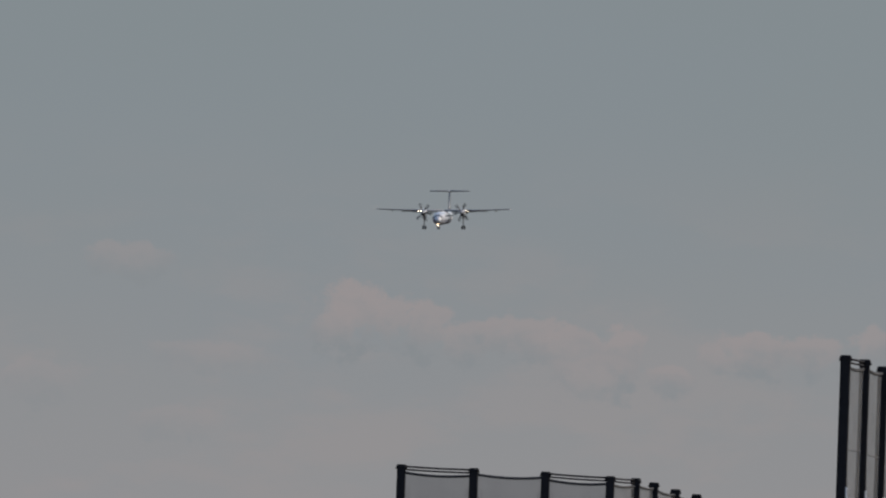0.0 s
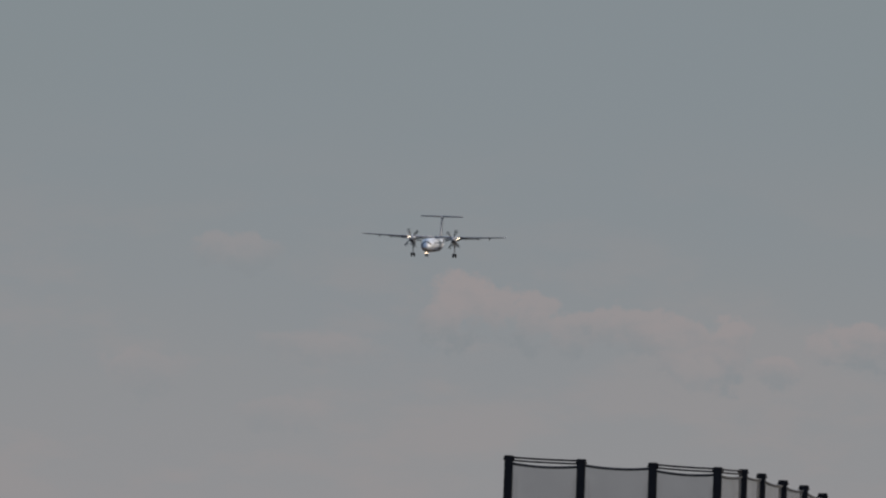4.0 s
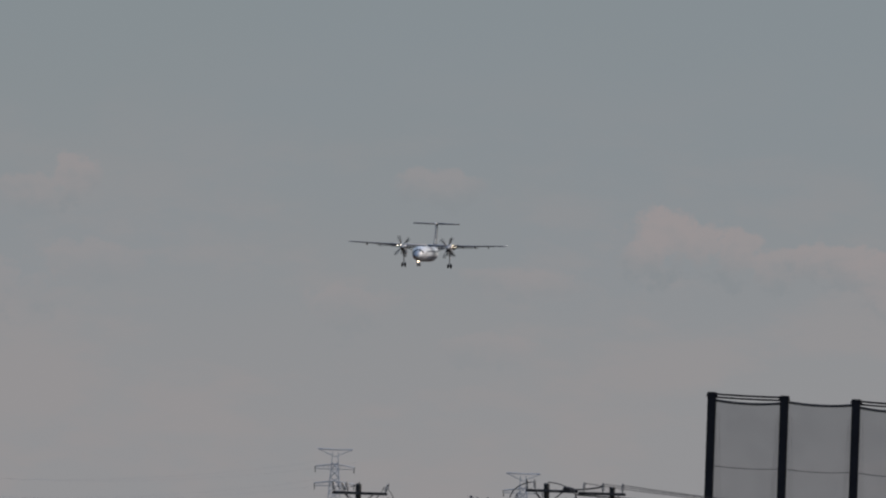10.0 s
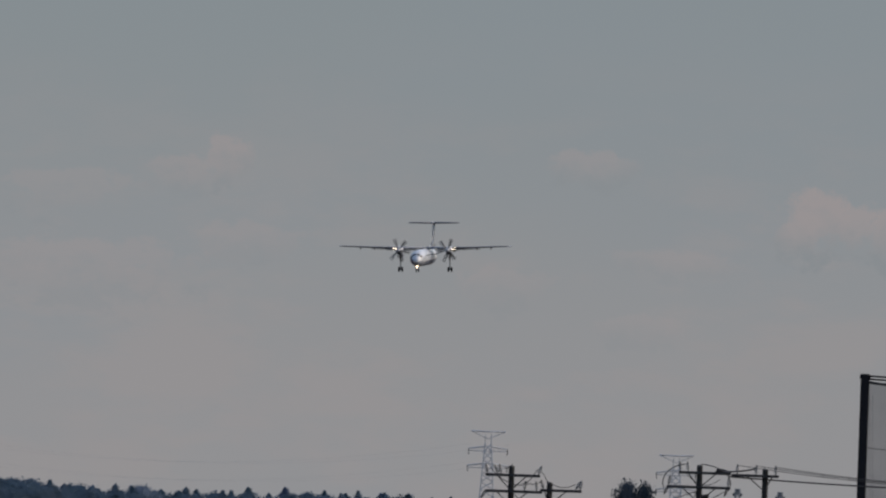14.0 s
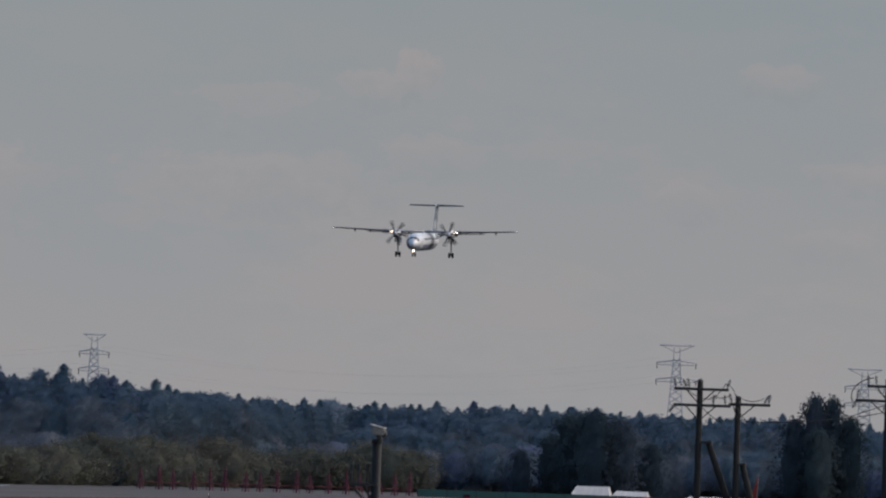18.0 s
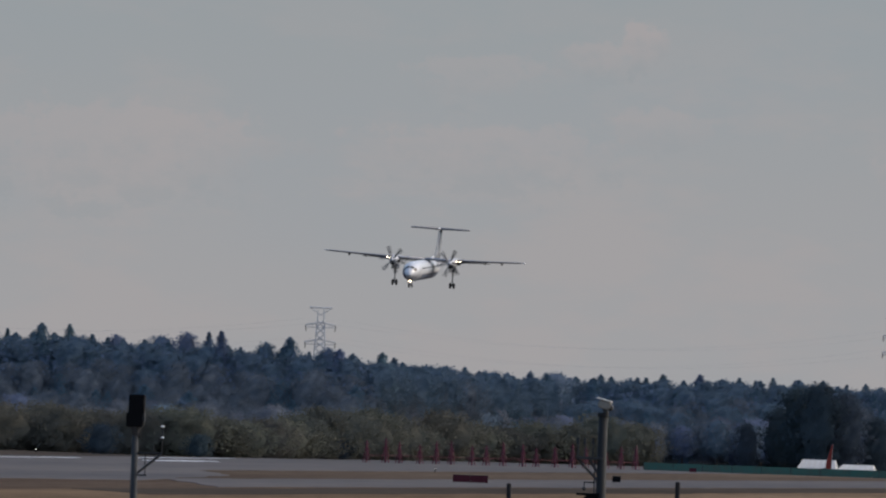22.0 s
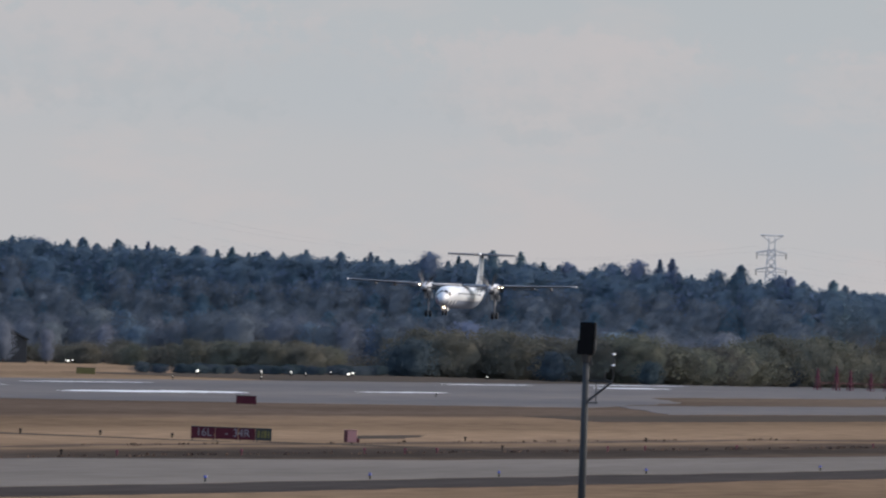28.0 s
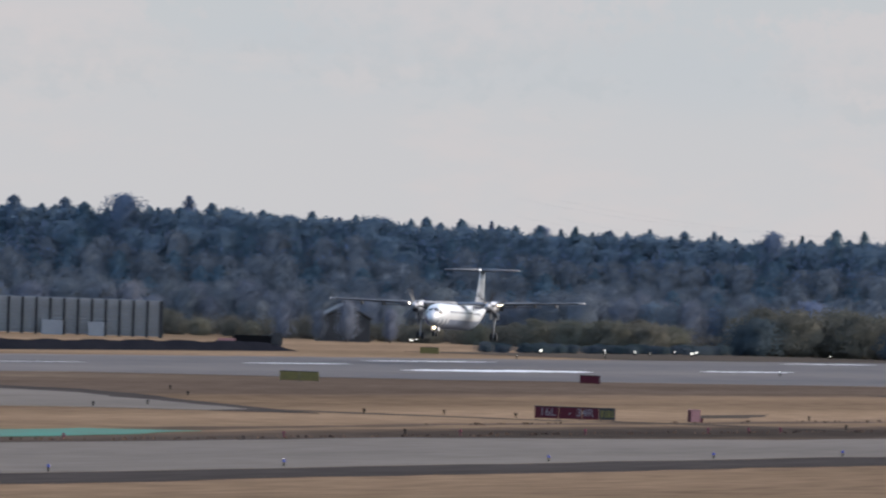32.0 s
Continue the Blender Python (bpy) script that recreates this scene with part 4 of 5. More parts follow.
for a, b, d in (((-79.5, 645.0, 12.05), (-79.5, 645.0, 11.3), 0.0), ((-77.7, 645.0, 12.0), (-77.35, 645.2, 11.6), -0.12), ((-79.4, 645.0, 12.05), (-78.0, 645.0, 11.5), 0.25),
                ((-78.9, 645.0, 12.05), (-78.6, 645.0, 12.2), 0.05), ((-77.7, 645.0, 12.05), (-78.3, 645.0, 11.5), 0.15), ((-77.4, 645.0, 11.7), (-76.3, 645.0, 11.55), 0.2),
                ((-78.15, 645, 11.6), (-77.5, 645, 11.65), 0.12), ((-78.6, 645, 11.2), (-77.8, 645, 10.6), 0.05), ((-77.3, 645, 11.2), (-76.9, 645, 10.7), 0.04)):
    bm = B()
    sag(bm, a, b, d, 0.014, 8, 4)
    tagged(new("jumper_lead", mesh_of(bm, "jumper_lead", M_wire)), "thin black jumper lead between a pole's insulators", "cable", "jumper leads")
def loop_lead(cx, rx, start, span):
    bm = B()
    for k in range(14):
        a0, a1 = math.pi * (start + span * k / 14), math.pi * (start + span * (k + 1) / 14)
        rod(bm, (cx + rx * math.cos(a0), 645.8, 11.75 + 0.68 * math.sin(a0)), (cx + rx * math.cos(a1), 645.8, 11.75 + 0.68 * math.sin(a1)), 0.018, n=4)
    tagged(new("looped_lead", mesh_of(bm, "looped_lead", M_wire)), "black lead looping round a pole's crossarms", "cable", "looped leads")


def wire(a, b, drop, r, n=10):
    bm = sag(B(), a, b, drop, r, n, 5)
    tagged(new("overhead_wire", mesh_of(bm, "overhead_wire", M_wire)), "thin black overhead wire at the utility poles", "cable", "overhead wires")


loop_lead(-72.3, 0.95, 0.55, 0.55)
loop_lead(-71.9, 1.10, -0.12, 0.62)
wire((-72.5, 645.8, 12.2), (-71.2, 645.8, 11.9), 0.35, 0.014)
wire((-71.9, 645.9, 11.5), (-73.3, 645.9, 11.0), 0.0, 0.014)
wire((-70.8, 645.9, 11.6), (-72.0, 645.9, 10.9), 0.0, 0.014)
for dx, dz, end in ((-1.0, 12.44, 11.84), (-0.32, 12.44, 11.90), (0.39, 12.42, 11.95)):
    wire((-69.6 + dx, 646.1, dz), (-62.5, 646.5, end), 0.10, 0.013, 12)
wire((-71.2, 646, 12.2), (-69.9, 646.2, 12.35), 0.05, 0.03)
wire((-71.35, 645.9, 12.22), (-70.85, 645.9, 12.12), -0.05, 0.07)
wire((-70.9, 646.1, 12.02), (-62.0, 646.5, 11.78), 0.05, 0.028, 12)
wire((-72.0, 646.1, 11.2), (-77.0, 645.6, 10.7), 0.15, 0.014)


# ---- masts near the fence ----
def camera_mast():
    e = thing("camera_mast", "grey steel mast with a cream housing and side brackets", "mast", pose(-90.1, 643.7, 0))
    bm = B(); rod(bm, (0, 0, 0), (0, 0, 9.5), 0.20, 0.165, 14); part("pole", bm, M_darkmast, e, smooth=True)
    bm = B(); rod(bm, (0, 0, 9.45), (0, 0, 9.6), 0.20, 0.20, 14); part("collar", bm, M_darkmast, e)
    bm = B(); rod(bm, (0.10, 0, 9.55), (0.05, 0, 9.75), 0.09, n=10); part("neck", bm, M_iron, e)
    bm = B(); box(bm, 0, 0, 0, 0.46, 0.42, 0.28, 0.05)
    part("camera_housing", bm, M_housing, e, "dull cream camera housing", pose(0.05, 0, 9.88, 0, 14, 0))
    bm = B(); box(bm, 0, 0, 0, 0.56, 0.5, 0.04, 0.01); part("sun_shield", bm, M_cream, e, "", pose(0.03, 0, 10.06, 0, 14, 0))
    bm = B(); ball(bm, (0.26, -0.05, 9.78), 0.11); part("lens", bm, M_dark, e)
    bm = B(); box(bm, -0.42, -0.05, 7.95, 0.95, 0.3, 0.09, 0.01); part("bracket_arm", bm, M_iron, e)
    for x0, z0 in ((-0.88, 7.93), (-0.45, 7.93)):
        bm = B(); rod(bm, (x0, -0.05, z0), (-0.12, -0.05, 7.15 if x0 < -0.6 else 7.4), 0.05, n=6); part("stay", bm, M_iron, e)
    for x0 in (-0.86, -0.62, -0.32):
        bm = B(); rod(bm, (x0, -0.05, 7.95), (x0, -0.05, 8.62), 0.03, n=6); part("rod", bm, M_iron, e)
        bm = B(); rod(bm, (x0, -0.05, 8.45), (x0, -0.05, 8.68), 0.065, 0.05, 8); part("sensor", bm, M_galv, e, "small grey sensor")
    bm = B(); box(bm, -0.35, -0.05, 7.08, 0.55, 0.05, 0.05); rod(bm, (-0.6, -0.05, 7.1), (-0.6, -0.05, 6.85), 0.02, n=5); part("lower_arm", bm, M_iron, e)
    bm = B(); ball(bm, (-0.6, -0.05, 6.85), 0.08, 8); part("weight", bm, M_iron, e)
    bm = B(); rod(bm, (-0.24, -0.06, 6.2), (-0.24, -0.06, 8.0), 0.025, n=6); part("conduit", bm, M_iron, e)
    bm = B()
    loft(bm, [[(-0.95 * k + sx * w, sy * w, 6.62 - 0.05 * k - dz) for sx, sy, dz in ((-1, -1, 0), (1, -1, 0), (1, 1, 0), (-1, 1, 0))] for k, w in ((0.25, 0.16), (0.6, 0.22))])
    box(bm, -0.42, -0.05, 6.65, 0.85, 0.4, 0.08, 0.01); box(bm, -0.32, -0.05, 6.45, 0.5, 0.4, 0.35, 0.06)
    part("floodlight", bm, M_black, e, "black floodlight on the mast")
    return e


def signal_post():
    e = thing("signal_post", "grey pole with a black two-part box and a side bracket", "signal post", pose(-106.7, 641.2, 0))
    bm = B(); rod(bm, (0, 0, 0), (0, 0, 8.25), 0.16, 0.115, 12); part("pole", bm, M_galv, e, smooth=True)
    bm = B(); box(bm, 0.03, 0, 9.33, 0.56, 0.4, 0.68, 0.03); part("upper_box", bm, M_black, e)
    bm = B(); box(bm, -0.02, 0, 8.76, 0.60, 0.44, 0.52, 0.03); part("lower_box", bm, M_black, e)
    bm = B(); box(bm, 0.31, -0.05, 8.85, 0.06, 0.2, 0.36, 0.01); part("side_plate", bm, M_iron, e)
    bm = B(); rod(bm, (0, 0, 8.2), (0, 0, 8.52), 0.14, 0.2, 10); rod(bm, (0.17, 0, 8.1), (0.17, 0, 8.5), 0.04, n=6); part("mount", bm, M_iron, e)
    bm = B(); box(bm, 0.52, -0.05, 7.58, 0.98, 0.06, 0.06, 0.01); part("bracket_arm", bm, M_iron, e)
    bm = B(); rod(bm, (0.98, -0.05, 7.56), (0.12, -0.05, 6.85), 0.045, n=6); part("stay", bm, M_iron, e)
    bm = B(); box(bm, 0.22, -0.05, 6.78, 0.5, 0.05, 0.05); part("lower_arm", bm, M_iron, e)
    bm = B(); rod(bm, (0.4, -0.05, 6.8), (0.4, -0.05, 7.6), 0.02, n=5); part("tie_rod", bm, M_iron, e)
    for x0, z1 in ((0.70, 7.92), (1.0, 8.55)):
        bm = B(); rod(bm, (x0, -0.05, 7.58), (x0, -0.05, z1), 0.018, n=5); part("rod", bm, M_iron, e)
    for z in (8.55, 8.15):
        bm = B(); ball(bm, (1.0, -0.05, z), 0.055, 8, (1.3, 1, 0.7)); part("sensor", bm, M_tube, e, "small pale sensor")
    return e


camera_mast()
signal_post()
for x, y, h, lamps in ((-71.82, 494.8, 7.62, True), (-67.2, 495.4, 7.82, True), (-58.3, 496.5, 7.6, False)):
    e = thing("slim_post", "slim dark post" + (" carrying two round chrome lamps" if lamps else " by the airfield fence"), "post", pose(x, y, 0), group="slim dark posts")
    bm = B(); rod(bm, (0, 0, 0), (0, 0, h), 0.075, 0.068, 10); part("post", bm, M_post, e)
    bm = B(); rod(bm, (0, 0, h), (0, 0, h + 0.03), 0.08, 0.05, 10); part("cap", bm, M_post, e)
    if lamps:
        for s in (-1, 1):
            bm = B(); ball(bm, (s * 0.16, -0.05, 6.42), 0.165, 14); part("lamp", bm, M_chrome, e, "round chrome lamp")
            bm = B(); rod(bm, (s * 0.16, 0.0, 6.25), (0, 0, 6.1), 0.03, n=6); part("lamp_bracket", bm, M_iron, e)


# ---- airfield signs, lights, cabinets ----
def writing(text, size, mat, parent, at, label):
    cu = bpy.data.curves.new("writing", "FONT")
    cu.body, cu.size, cu.align_x, cu.align_y, cu.extrude = text, size, "CENTER", "CENTER", 0.004
    tmp = bpy.data.objects.new("writing", cu)
    scene.collection.objects.link(tmp)
    me = bpy.data.meshes.new_from_object(tmp.evaluated_get(bpy.context.evaluated_depsgraph_get()))
    bpy.data.objects.remove(tmp)
    me.materials.clear()
    me.materials.append(mat)
    ob = share("writing", me, parent, at)
    return tagged(ob, label)


def sign_board(x, y, w, h, mat, label, panels=(), legs=2):
    e = thing("airfield_sign", label, "sign", pose(x, y, 0.0, 0, 0, 10), group="airfield signs")
    if not panels:
        panels = ((-w / 2, w / 2, mat),)
    for a, b, m in panels:
        bm = B(); box(bm, (a + b) / 2, 0, h / 2 + 0.06, b - a - 0.03, 0.28, h - 0.12, 0.02); part("panel", bm, m, e)
        bm = B(); box(bm, (a + b) / 2, 0, h - 0.02, b - a, 0.32, 0.06, 0.01); part("top_rail", bm, M_iron, e)
        for s in (a + 0.12, b - 0.12):
            bm = B(); box(bm, s, 0, 0.06, 0.07, 0.12, 0.14); part("leg", bm, M_iron, e)
    return e


s = sign_board(-235.9, 1264.9, 5.75, 0.98, M_red, "long red runway sign with white characters on the grass",
               ((-2.88, -1.15, M_red), (-1.15, 0.5, M_red), (0.5, 1.72, M_red), (1.72, 2.88, M_signblack)))
for word, px in (("16L", -1.95), ("-", -0.35), ("34R", 0.72)):
    writing(word, 0.78, M_signwhite, s, pose(px, -0.15, 0.56, 90, 0, 0), "white characters " + word)
for px, wd in ((1.95, 0.16), (2.2, 0.10), (2.42, 0.2), (2.66, 0.1)):
    bm = B(); box(bm, px, -0.15, 0.56, wd, 0.02, 0.5); part("bar", bm, M_yellow, s, "yellow unreadable writing")
sign_board(-317, 1707, 1.95, 0.92, M_red, "short dark red sign on the grass beside the runway")
sign_board(-305.3, 2072, 4.1, 0.95, M_red, "dark red sign on the grass near the runway", ((-2.05, 0, M_red), (0, 2.05, M_red)))
sign_board(-323.4, 1598, 3.55, 0.95, M_olive, "olive yellow sign seen near the exit taxiway", ((-1.78, 0, M_olive), (0, 1.78, M_olive)))
sign_board(-436.7, 2240, 2.4, 0.9, M_olive, "dull yellow sign beyond the runway")
sign_board(-216.0, 1621, 3.9, 0.95, M_signdark, "long dark brown sign on the grass by the taxiway", ((-1.95, 0, M_signdark), (0, 1.95, M_signdark)))
sign_board(-307.7, 2212, 1.05, 0.85, M_black, "small dark sign box on the grass")
sign_board(-354.6, 2630, 1.1, 0.7, M_red, "small red box at the runway's edge")

e = thing("equipment_cabinet", "faded pink cabinet on the grass, one side's shade coloured dark red", "cabinet", pose(-231.6, 1289, 0, 0, 0, 28))
bm = B(); box(bm, 0, 0, 0.46, 0.72, 0.7, 0.86, 0.02); part("body", bm, M_pink, e)
# left side coloured dark red for the shade away from the sun
bm = B(); box(bm, -0.37, 0, 0.46, 0.04, 0.66, 0.84); part("side_panel", bm, M_red, e, "dark red left side, its shade in the colour")
bm = B(); box(bm, 0, 0, 0.91, 0.78, 0.76, 0.05, 0.01); part("lid", bm, M_pink, e)
bm = B(); box(bm, 0.48, -0.3, 0.16, 0.16, 0.16, 0.3, 0.02); part("junction_box", bm, M_red, e)


def marker(x, y, mat, h, label, group, glow=None):
    e = thing("edge_light", label, "airfield light", pose(x, y, 0.04), group=group)
    bm = B(); rod(bm, (0, 0, 0), (0, 0, h * 0.6), 0.05, 0.045, 8); part("stem", bm, M_black if mat is not M_mast_red else M_mast_red, e)
    bm = B(); rod(bm, (0, 0, h * 0.6), (0, 0, h), 0.11, 0.07, 8); part("head", bm, mat, e)
    if glow:
        bm = B(); ball(bm, (0.05, -0.06, h + 0.02), glow, 8); part("lamp", bm, M_bulb, e, "lit lamp")
    return e


for x, y, g in ((-182.7, 899.6, 0.02), (-182.6, 971.8, 0.0), (-182.2, 1020.8, 0.0), (-182.1, 1064, 0.0), (-182.0, 1118, 0.0), (-182.0, 1190, 0.0), (-182, 1262, 0.0), (-182, 840, 0.0)):
    marker(x, y, M_blueglass, 0.36, "small blue taxiway edge light on a dark stem", "taxiway edge lights", g)
for x, y in ((-214.5, 993.7), (-214.5, 1055.9), (-214.5, 1111.3), (-213.5, 1148.6), (-213.5, 1193.7), (-213, 1206.5), (-213, 1219), (-212.9, 1290.2), (-212.8, 1306.3), (-212.9, 1350),
             (-213, 1420), (-213, 1500)):
    marker(x, y, M_mast_red, 0.38, "small red marker post on the grass edge", "red edge markers")
for x, y in ((-264.5, 1234.8), (-267.5, 1267.4), (-249.6, 1256.8), (-241.4, 1271.4), (-216.8, 1105), (-216.7, 1267.2), (-246.9, 1272.7), (-250.5, 1261.4), (-241.3, 1270.8), (-286, 1370), (-300, 1430), (-232, 1340), (-228, 1400)):
    marker(x, y, M_black, 0.34, "small dark marker stub on the grass", "dark marker stubs")
for x, y, g in ((-443, 2349, 0.13), (-434.5, 2350, 0.05), (-440, 2402, 0.07), (-438, 2402, 0.05), (-437.6, 2432, 0.14), (-430.8, 2504, 0.06), (-449.5, 2384, 0.08),
                (-447.7, 2421, 0.08), (-446.5, 2437, 0.06), (-448, 2476, 0.07), (-444, 2471, 0.13), (-516, 2594, 0.13), (-501, 2556, 0.11), (-506, 2580, 0.07), (-507, 2590, 0.08),
                (-416, 2250, 0.03), (-416, 2190, 0.03), (-348, 1990, 0.03), (-348, 2330, 0.03)):
    marker(x, y, M_black, 0.45, "lit white airfield lamp on a short stem", "runway lamps", g)

# dry weeds along the pavement edges
rng = np.random.default_rng(12)
tuft = []
for x0, dx, y0, y1, n, size in ((-213.6, 0.6, 900, 1500, 150, 0.10), (-229.5, 0.8, 1180, 1500, 40, 0.09)):
    for _ in range(n):
        c = np.array([x0 + rng.normal(0, dx), y0 + (y1 - y0) * rng.uniform() ** 1.2, 0.05])
        for _ in range(5):
            a, w = rng.uniform(0, 6.28), size * rng.uniform(0.5, 1.3)
            p = c + [rng.normal(0, 0.25), rng.normal(0, 1.2), 0]
            tuft += [(p + [w * math.cos(a), w * math.sin(a), 0]).tolist(), (p - [w * math.cos(a), w * math.sin(a), 0]).tolist(), (p + [rng.normal(0, 0.05), rng.normal(0, 0.05), w * 1.6]).tolist()]
me = bpy.data.meshes.new("dry_weeds")
me.from_pydata(tuft, [], np.arange(len(tuft)).reshape(-1, 3).tolist())
me.materials.append(M_weed)
tagged(new("dry_weeds", me), "reddish brown dry weeds along the pavement edges", "weeds", kind="stuff")

# antenna array: a row of red posts before the wood
e = thing("antenna_array", "row of red steel antenna posts before the wood", "antenna array")
for k in range(17):
    x, y = -394.5 + 1.73 * k + 0.3 * math.sin(k * 2.3), 2574 + 5.3 * k
    h = 3.2 + 0.4 * math.sin(k * 1.7)
    bm = B()
    rod(bm, (x, y, 0), (x, y, h), 0.17, 0.10, 6); rod(bm, (x + 0.5, y, 0), (x + 0.08, y, h * 0.8), 0.07, n=5); rod(bm, (x - 0.5, y, 0), (x - 0.08, y, h * 0.8), 0.07, n=5)
    for z in (0.35, 0.6, 0.85):
        rod(bm, (x - 0.45, y, h * z), (x + 0.45, y, h * z), 0.06, n=5)
    part("antenna_post", bm, M_mast_red, e)
bm = B()
rod(bm, (-394.5, 2574, 1.1), (-366.8, 2659, 1.1), 0.03, n=5)
part("rail", bm, M_mast_red, e)

# vinyl greenhouses and a red mast behind them
for x, y, w, l, h, turn in ((-342.5, 2680, 5.7, 9, 1.15, 4), (-336.6, 2680, 5.4, 9, 0.6, 4), (-323, 2684, 11, 6, 0.12, -3)):
    z0 = 0.0
    e = thing("greenhouse", "long low white vinyl greenhouse tunnel", "greenhouse", pose(x, y, 0.9, 0, 0, turn), group="vinyl greenhouses")
    bm = B()
    # a low span with its ridge along x; the slope towards the runway is the one seen
    ends = ((-w / 2, -w / 2 + 0.7), (w / 2, w / 2 - 0.25))
    loft(bm, [[(xe, -l / 2, 0.1), (xr, -l / 6, 0.35 + h), (xr, l / 6, 0.35 + h), (xe, l / 2, 0.1)] for xe, xr in ends])
    part("roof_cover", bm, M_vinyl, e, "white vinyl roof")
    bm = B(); box(bm, 0, 0, -0.42, w - 0.1, l - 0.1, 0.96); part("side_cover", bm, M_vinyl, e)
    for k in range(7):
        t = k / 6
        xe, xr = -w / 2 + w * t, -w / 2 + 0.7 + (w - 0.95) * t
        bm = B(); rod(bm, (xe, -l / 2 - 0.03, 0.12), (xr, -l / 6, 0.38 + h), 0.03, n=4); part("hoop", bm, M_tube, e)
# low green windbreak net before the greenhouses
e = thing("green_net_fence", "low green windbreak net on thin posts before the greenhouses", "fence")
for k in range(16):
    xa, xb = -366 + 4.4 * k, -366 + 4.4 * (k + 1)
    bm = B(); box(bm, (xa + xb) / 2, 2660, 0.62, xb - xa - 0.1, 0.05, 1.1); part("net_panel", bm, M_green, e)
    bm = B(); rod(bm, (xa, 2660, 0), (xa, 2660, 1.25), 0.05, n=6); part("post", bm, M_iron, e)
# a low cart with a tall red banner, driven along behind the green net
def banner_cart():
    e = thing("banner_cart", "small dark cart carrying a tall tapered red banner", "cart")
    bm = B(); box(bm, 0, 0, 0.55, 2.4, 1.2, 0.5, 0.08); part("body", bm, M_iron, e)
    bm = B(); box(bm, -0.55, 0, 1.0, 0.9, 1.0, 0.5, 0.1); part("seat_box", bm, M_iron, e)
    for sx in (-0.8, 0.8):
        for sy in (-1, 1):
            bm = B(); rod(bm, (sx, sy * 0.62, 0.32), (sx, sy * 0.45, 0.32), 0.32, n=12); part("wheel", bm, M_tyre, e)
    bm = B(); rod(bm, (0.45, 0, 0.7), (0.62, 0, 4.9), 0.05, 0.035, 8); part("staff", bm, M_steel, e)
    bm = B()
    loft(bm, [[(x0, -0.03, z), (x1, -0.03, z), (x1, 0.03, z), (x0, 0.03, z)]
              for z, x0, x1 in ((0.9, -0.30, 0.50), (1.6, -0.38, 0.50), (2.4, -0.22, 0.54), (3.2, 0.02, 0.58), (4.1, 0.28, 0.62), (4.85, 0.50, 0.66))])
    part("banner", bm, M_banner, e, "tapered red banner")
    return e


cart = banner_cart()

# blast fence with a dark bank before it
e = thing("blast_fence", "pale ribbed steel blast fence with dark posts", "fence", pose(-526, 2444, 0, 0, 0, 10))
bm = B(); box(bm, -8.5, 0.2, 3.0, 40, 0.12, 5.6); part("sheeting", bm, M_panel, e)
for k in range(21):
    bm = B(); box(bm, 11.4 - 1.92 * k, -0.15, 2.85, 0.38 if k else 0.55, 0.3, 5.7, 0.02); part("post", bm, M_iron, e)
for k in range(9):
    bm = B(); box(bm, -8.5, -0.22, 0.9 + 0.58 * k, 40, 0.06, 0.16); part("rail", bm, M_rail, e)
for px, pw, ph in ((-7.6, 2.9, 2.3), (-1.5, 2.2, 2.2)):
    bm = B(); box(bm, px + 4, -0.7, ph / 2, pw, 0.8, ph, 0.03); part("cabinet", bm, M_panel, e)
for c in e.children:
    c.matrix_basis = Matrix.Diagonal((1, 1, 0.89, 1)) @ c.matrix_basis
bm = B()
rg = random.Random(5)
pts = [(x, 1.5 + 0.12 * math.sin(x * 0.7) + rg.uniform(-0.08, 0.08)) for x in np.arange(-30.0, 34.0, 1.0)]
loft(bm, [[(x, -1.6, 0), (x, -0.5, h * min(1, (34.5 - x) / 8)), (x, 0.5, h * min(1, (34.5 - x) / 8)), (x, 1.6, 0)] for x, h in pts])
ob = tagged(new("dark_bank", mesh_of(bm, "dark_bank", M_soil)), "long low dark bank of covered soil beside the runway", "bank", kind="structure")
ob.matrix_basis = pose(-441.5, 2080, 0, 0, 0, 92.5) @ Matrix.Diagonal((3.6, 1, 0.75, 1))
e = thing("service_truck", "dark parked service truck with a red and white panel", "truck", pose(-450.6, 2196, 0, 0, 0, 18))
bm = B(); box(bm, 0, 0, 1.15, 4.6, 2.0, 1.3, 0.1); part("cargo_box", bm, M_black, e)
bm = B(); box(bm, 3.0, 0, 1.35, 1.5, 1.9, 1.7, 0.2); part("cab", bm, M_iron, e)
bm = B(); box(bm, -3.2, -1.05, 1.1, 2.2, 0.06, 0.45, 0.02); part("tail_panel", bm, M_pink, e, "red and white panel")
bm = B(); box(bm, -3.2, 0, 0.8, 2.4, 1.9, 0.5, 0.08); part("bed", bm, M_black, e)
for px in (-3.2, -1.4, 2.9):
    for sy in (-1, 1):
        bm = B(); rod(bm, (px, sy * 0.95, 0.45), (px, sy * 0.7, 0.45), 0.45, n=14); part("wheel", bm, M_tyre, e)

# farm shed with a pale gable among the trees
e = thing("farm_shed", "weathered shed with a grey roof among bare trees", "shed", pose(-511, 2555, 0, 0, 0, 20))
bm = B()
loft(bm, [[(-3.6, yy, 0), (3.6, yy, 0), (3.6, yy, 3.2), (0, yy, 5.2), (-3.6, yy, 3.2)] for yy in (-3, 3)])
part("wall_shell", bm, M_iron, e)
for s in (-1, 1):
    bm = B()
    box(bm, 0, 0, 0, 4.5, 6.8, 0.12, m=Matrix.Translation((s * 1.9, 0, 4.40)) @ Matrix.Rotation(s * 0.5, 4, "Y")); part("roof_side", bm, M_iron, e)
bm = B(); box(bm, 0.6, -3.05, 4.1, 0.7, 0.08, 0.8); part("gable_window", bm, M_tube, e, "pale gable window")
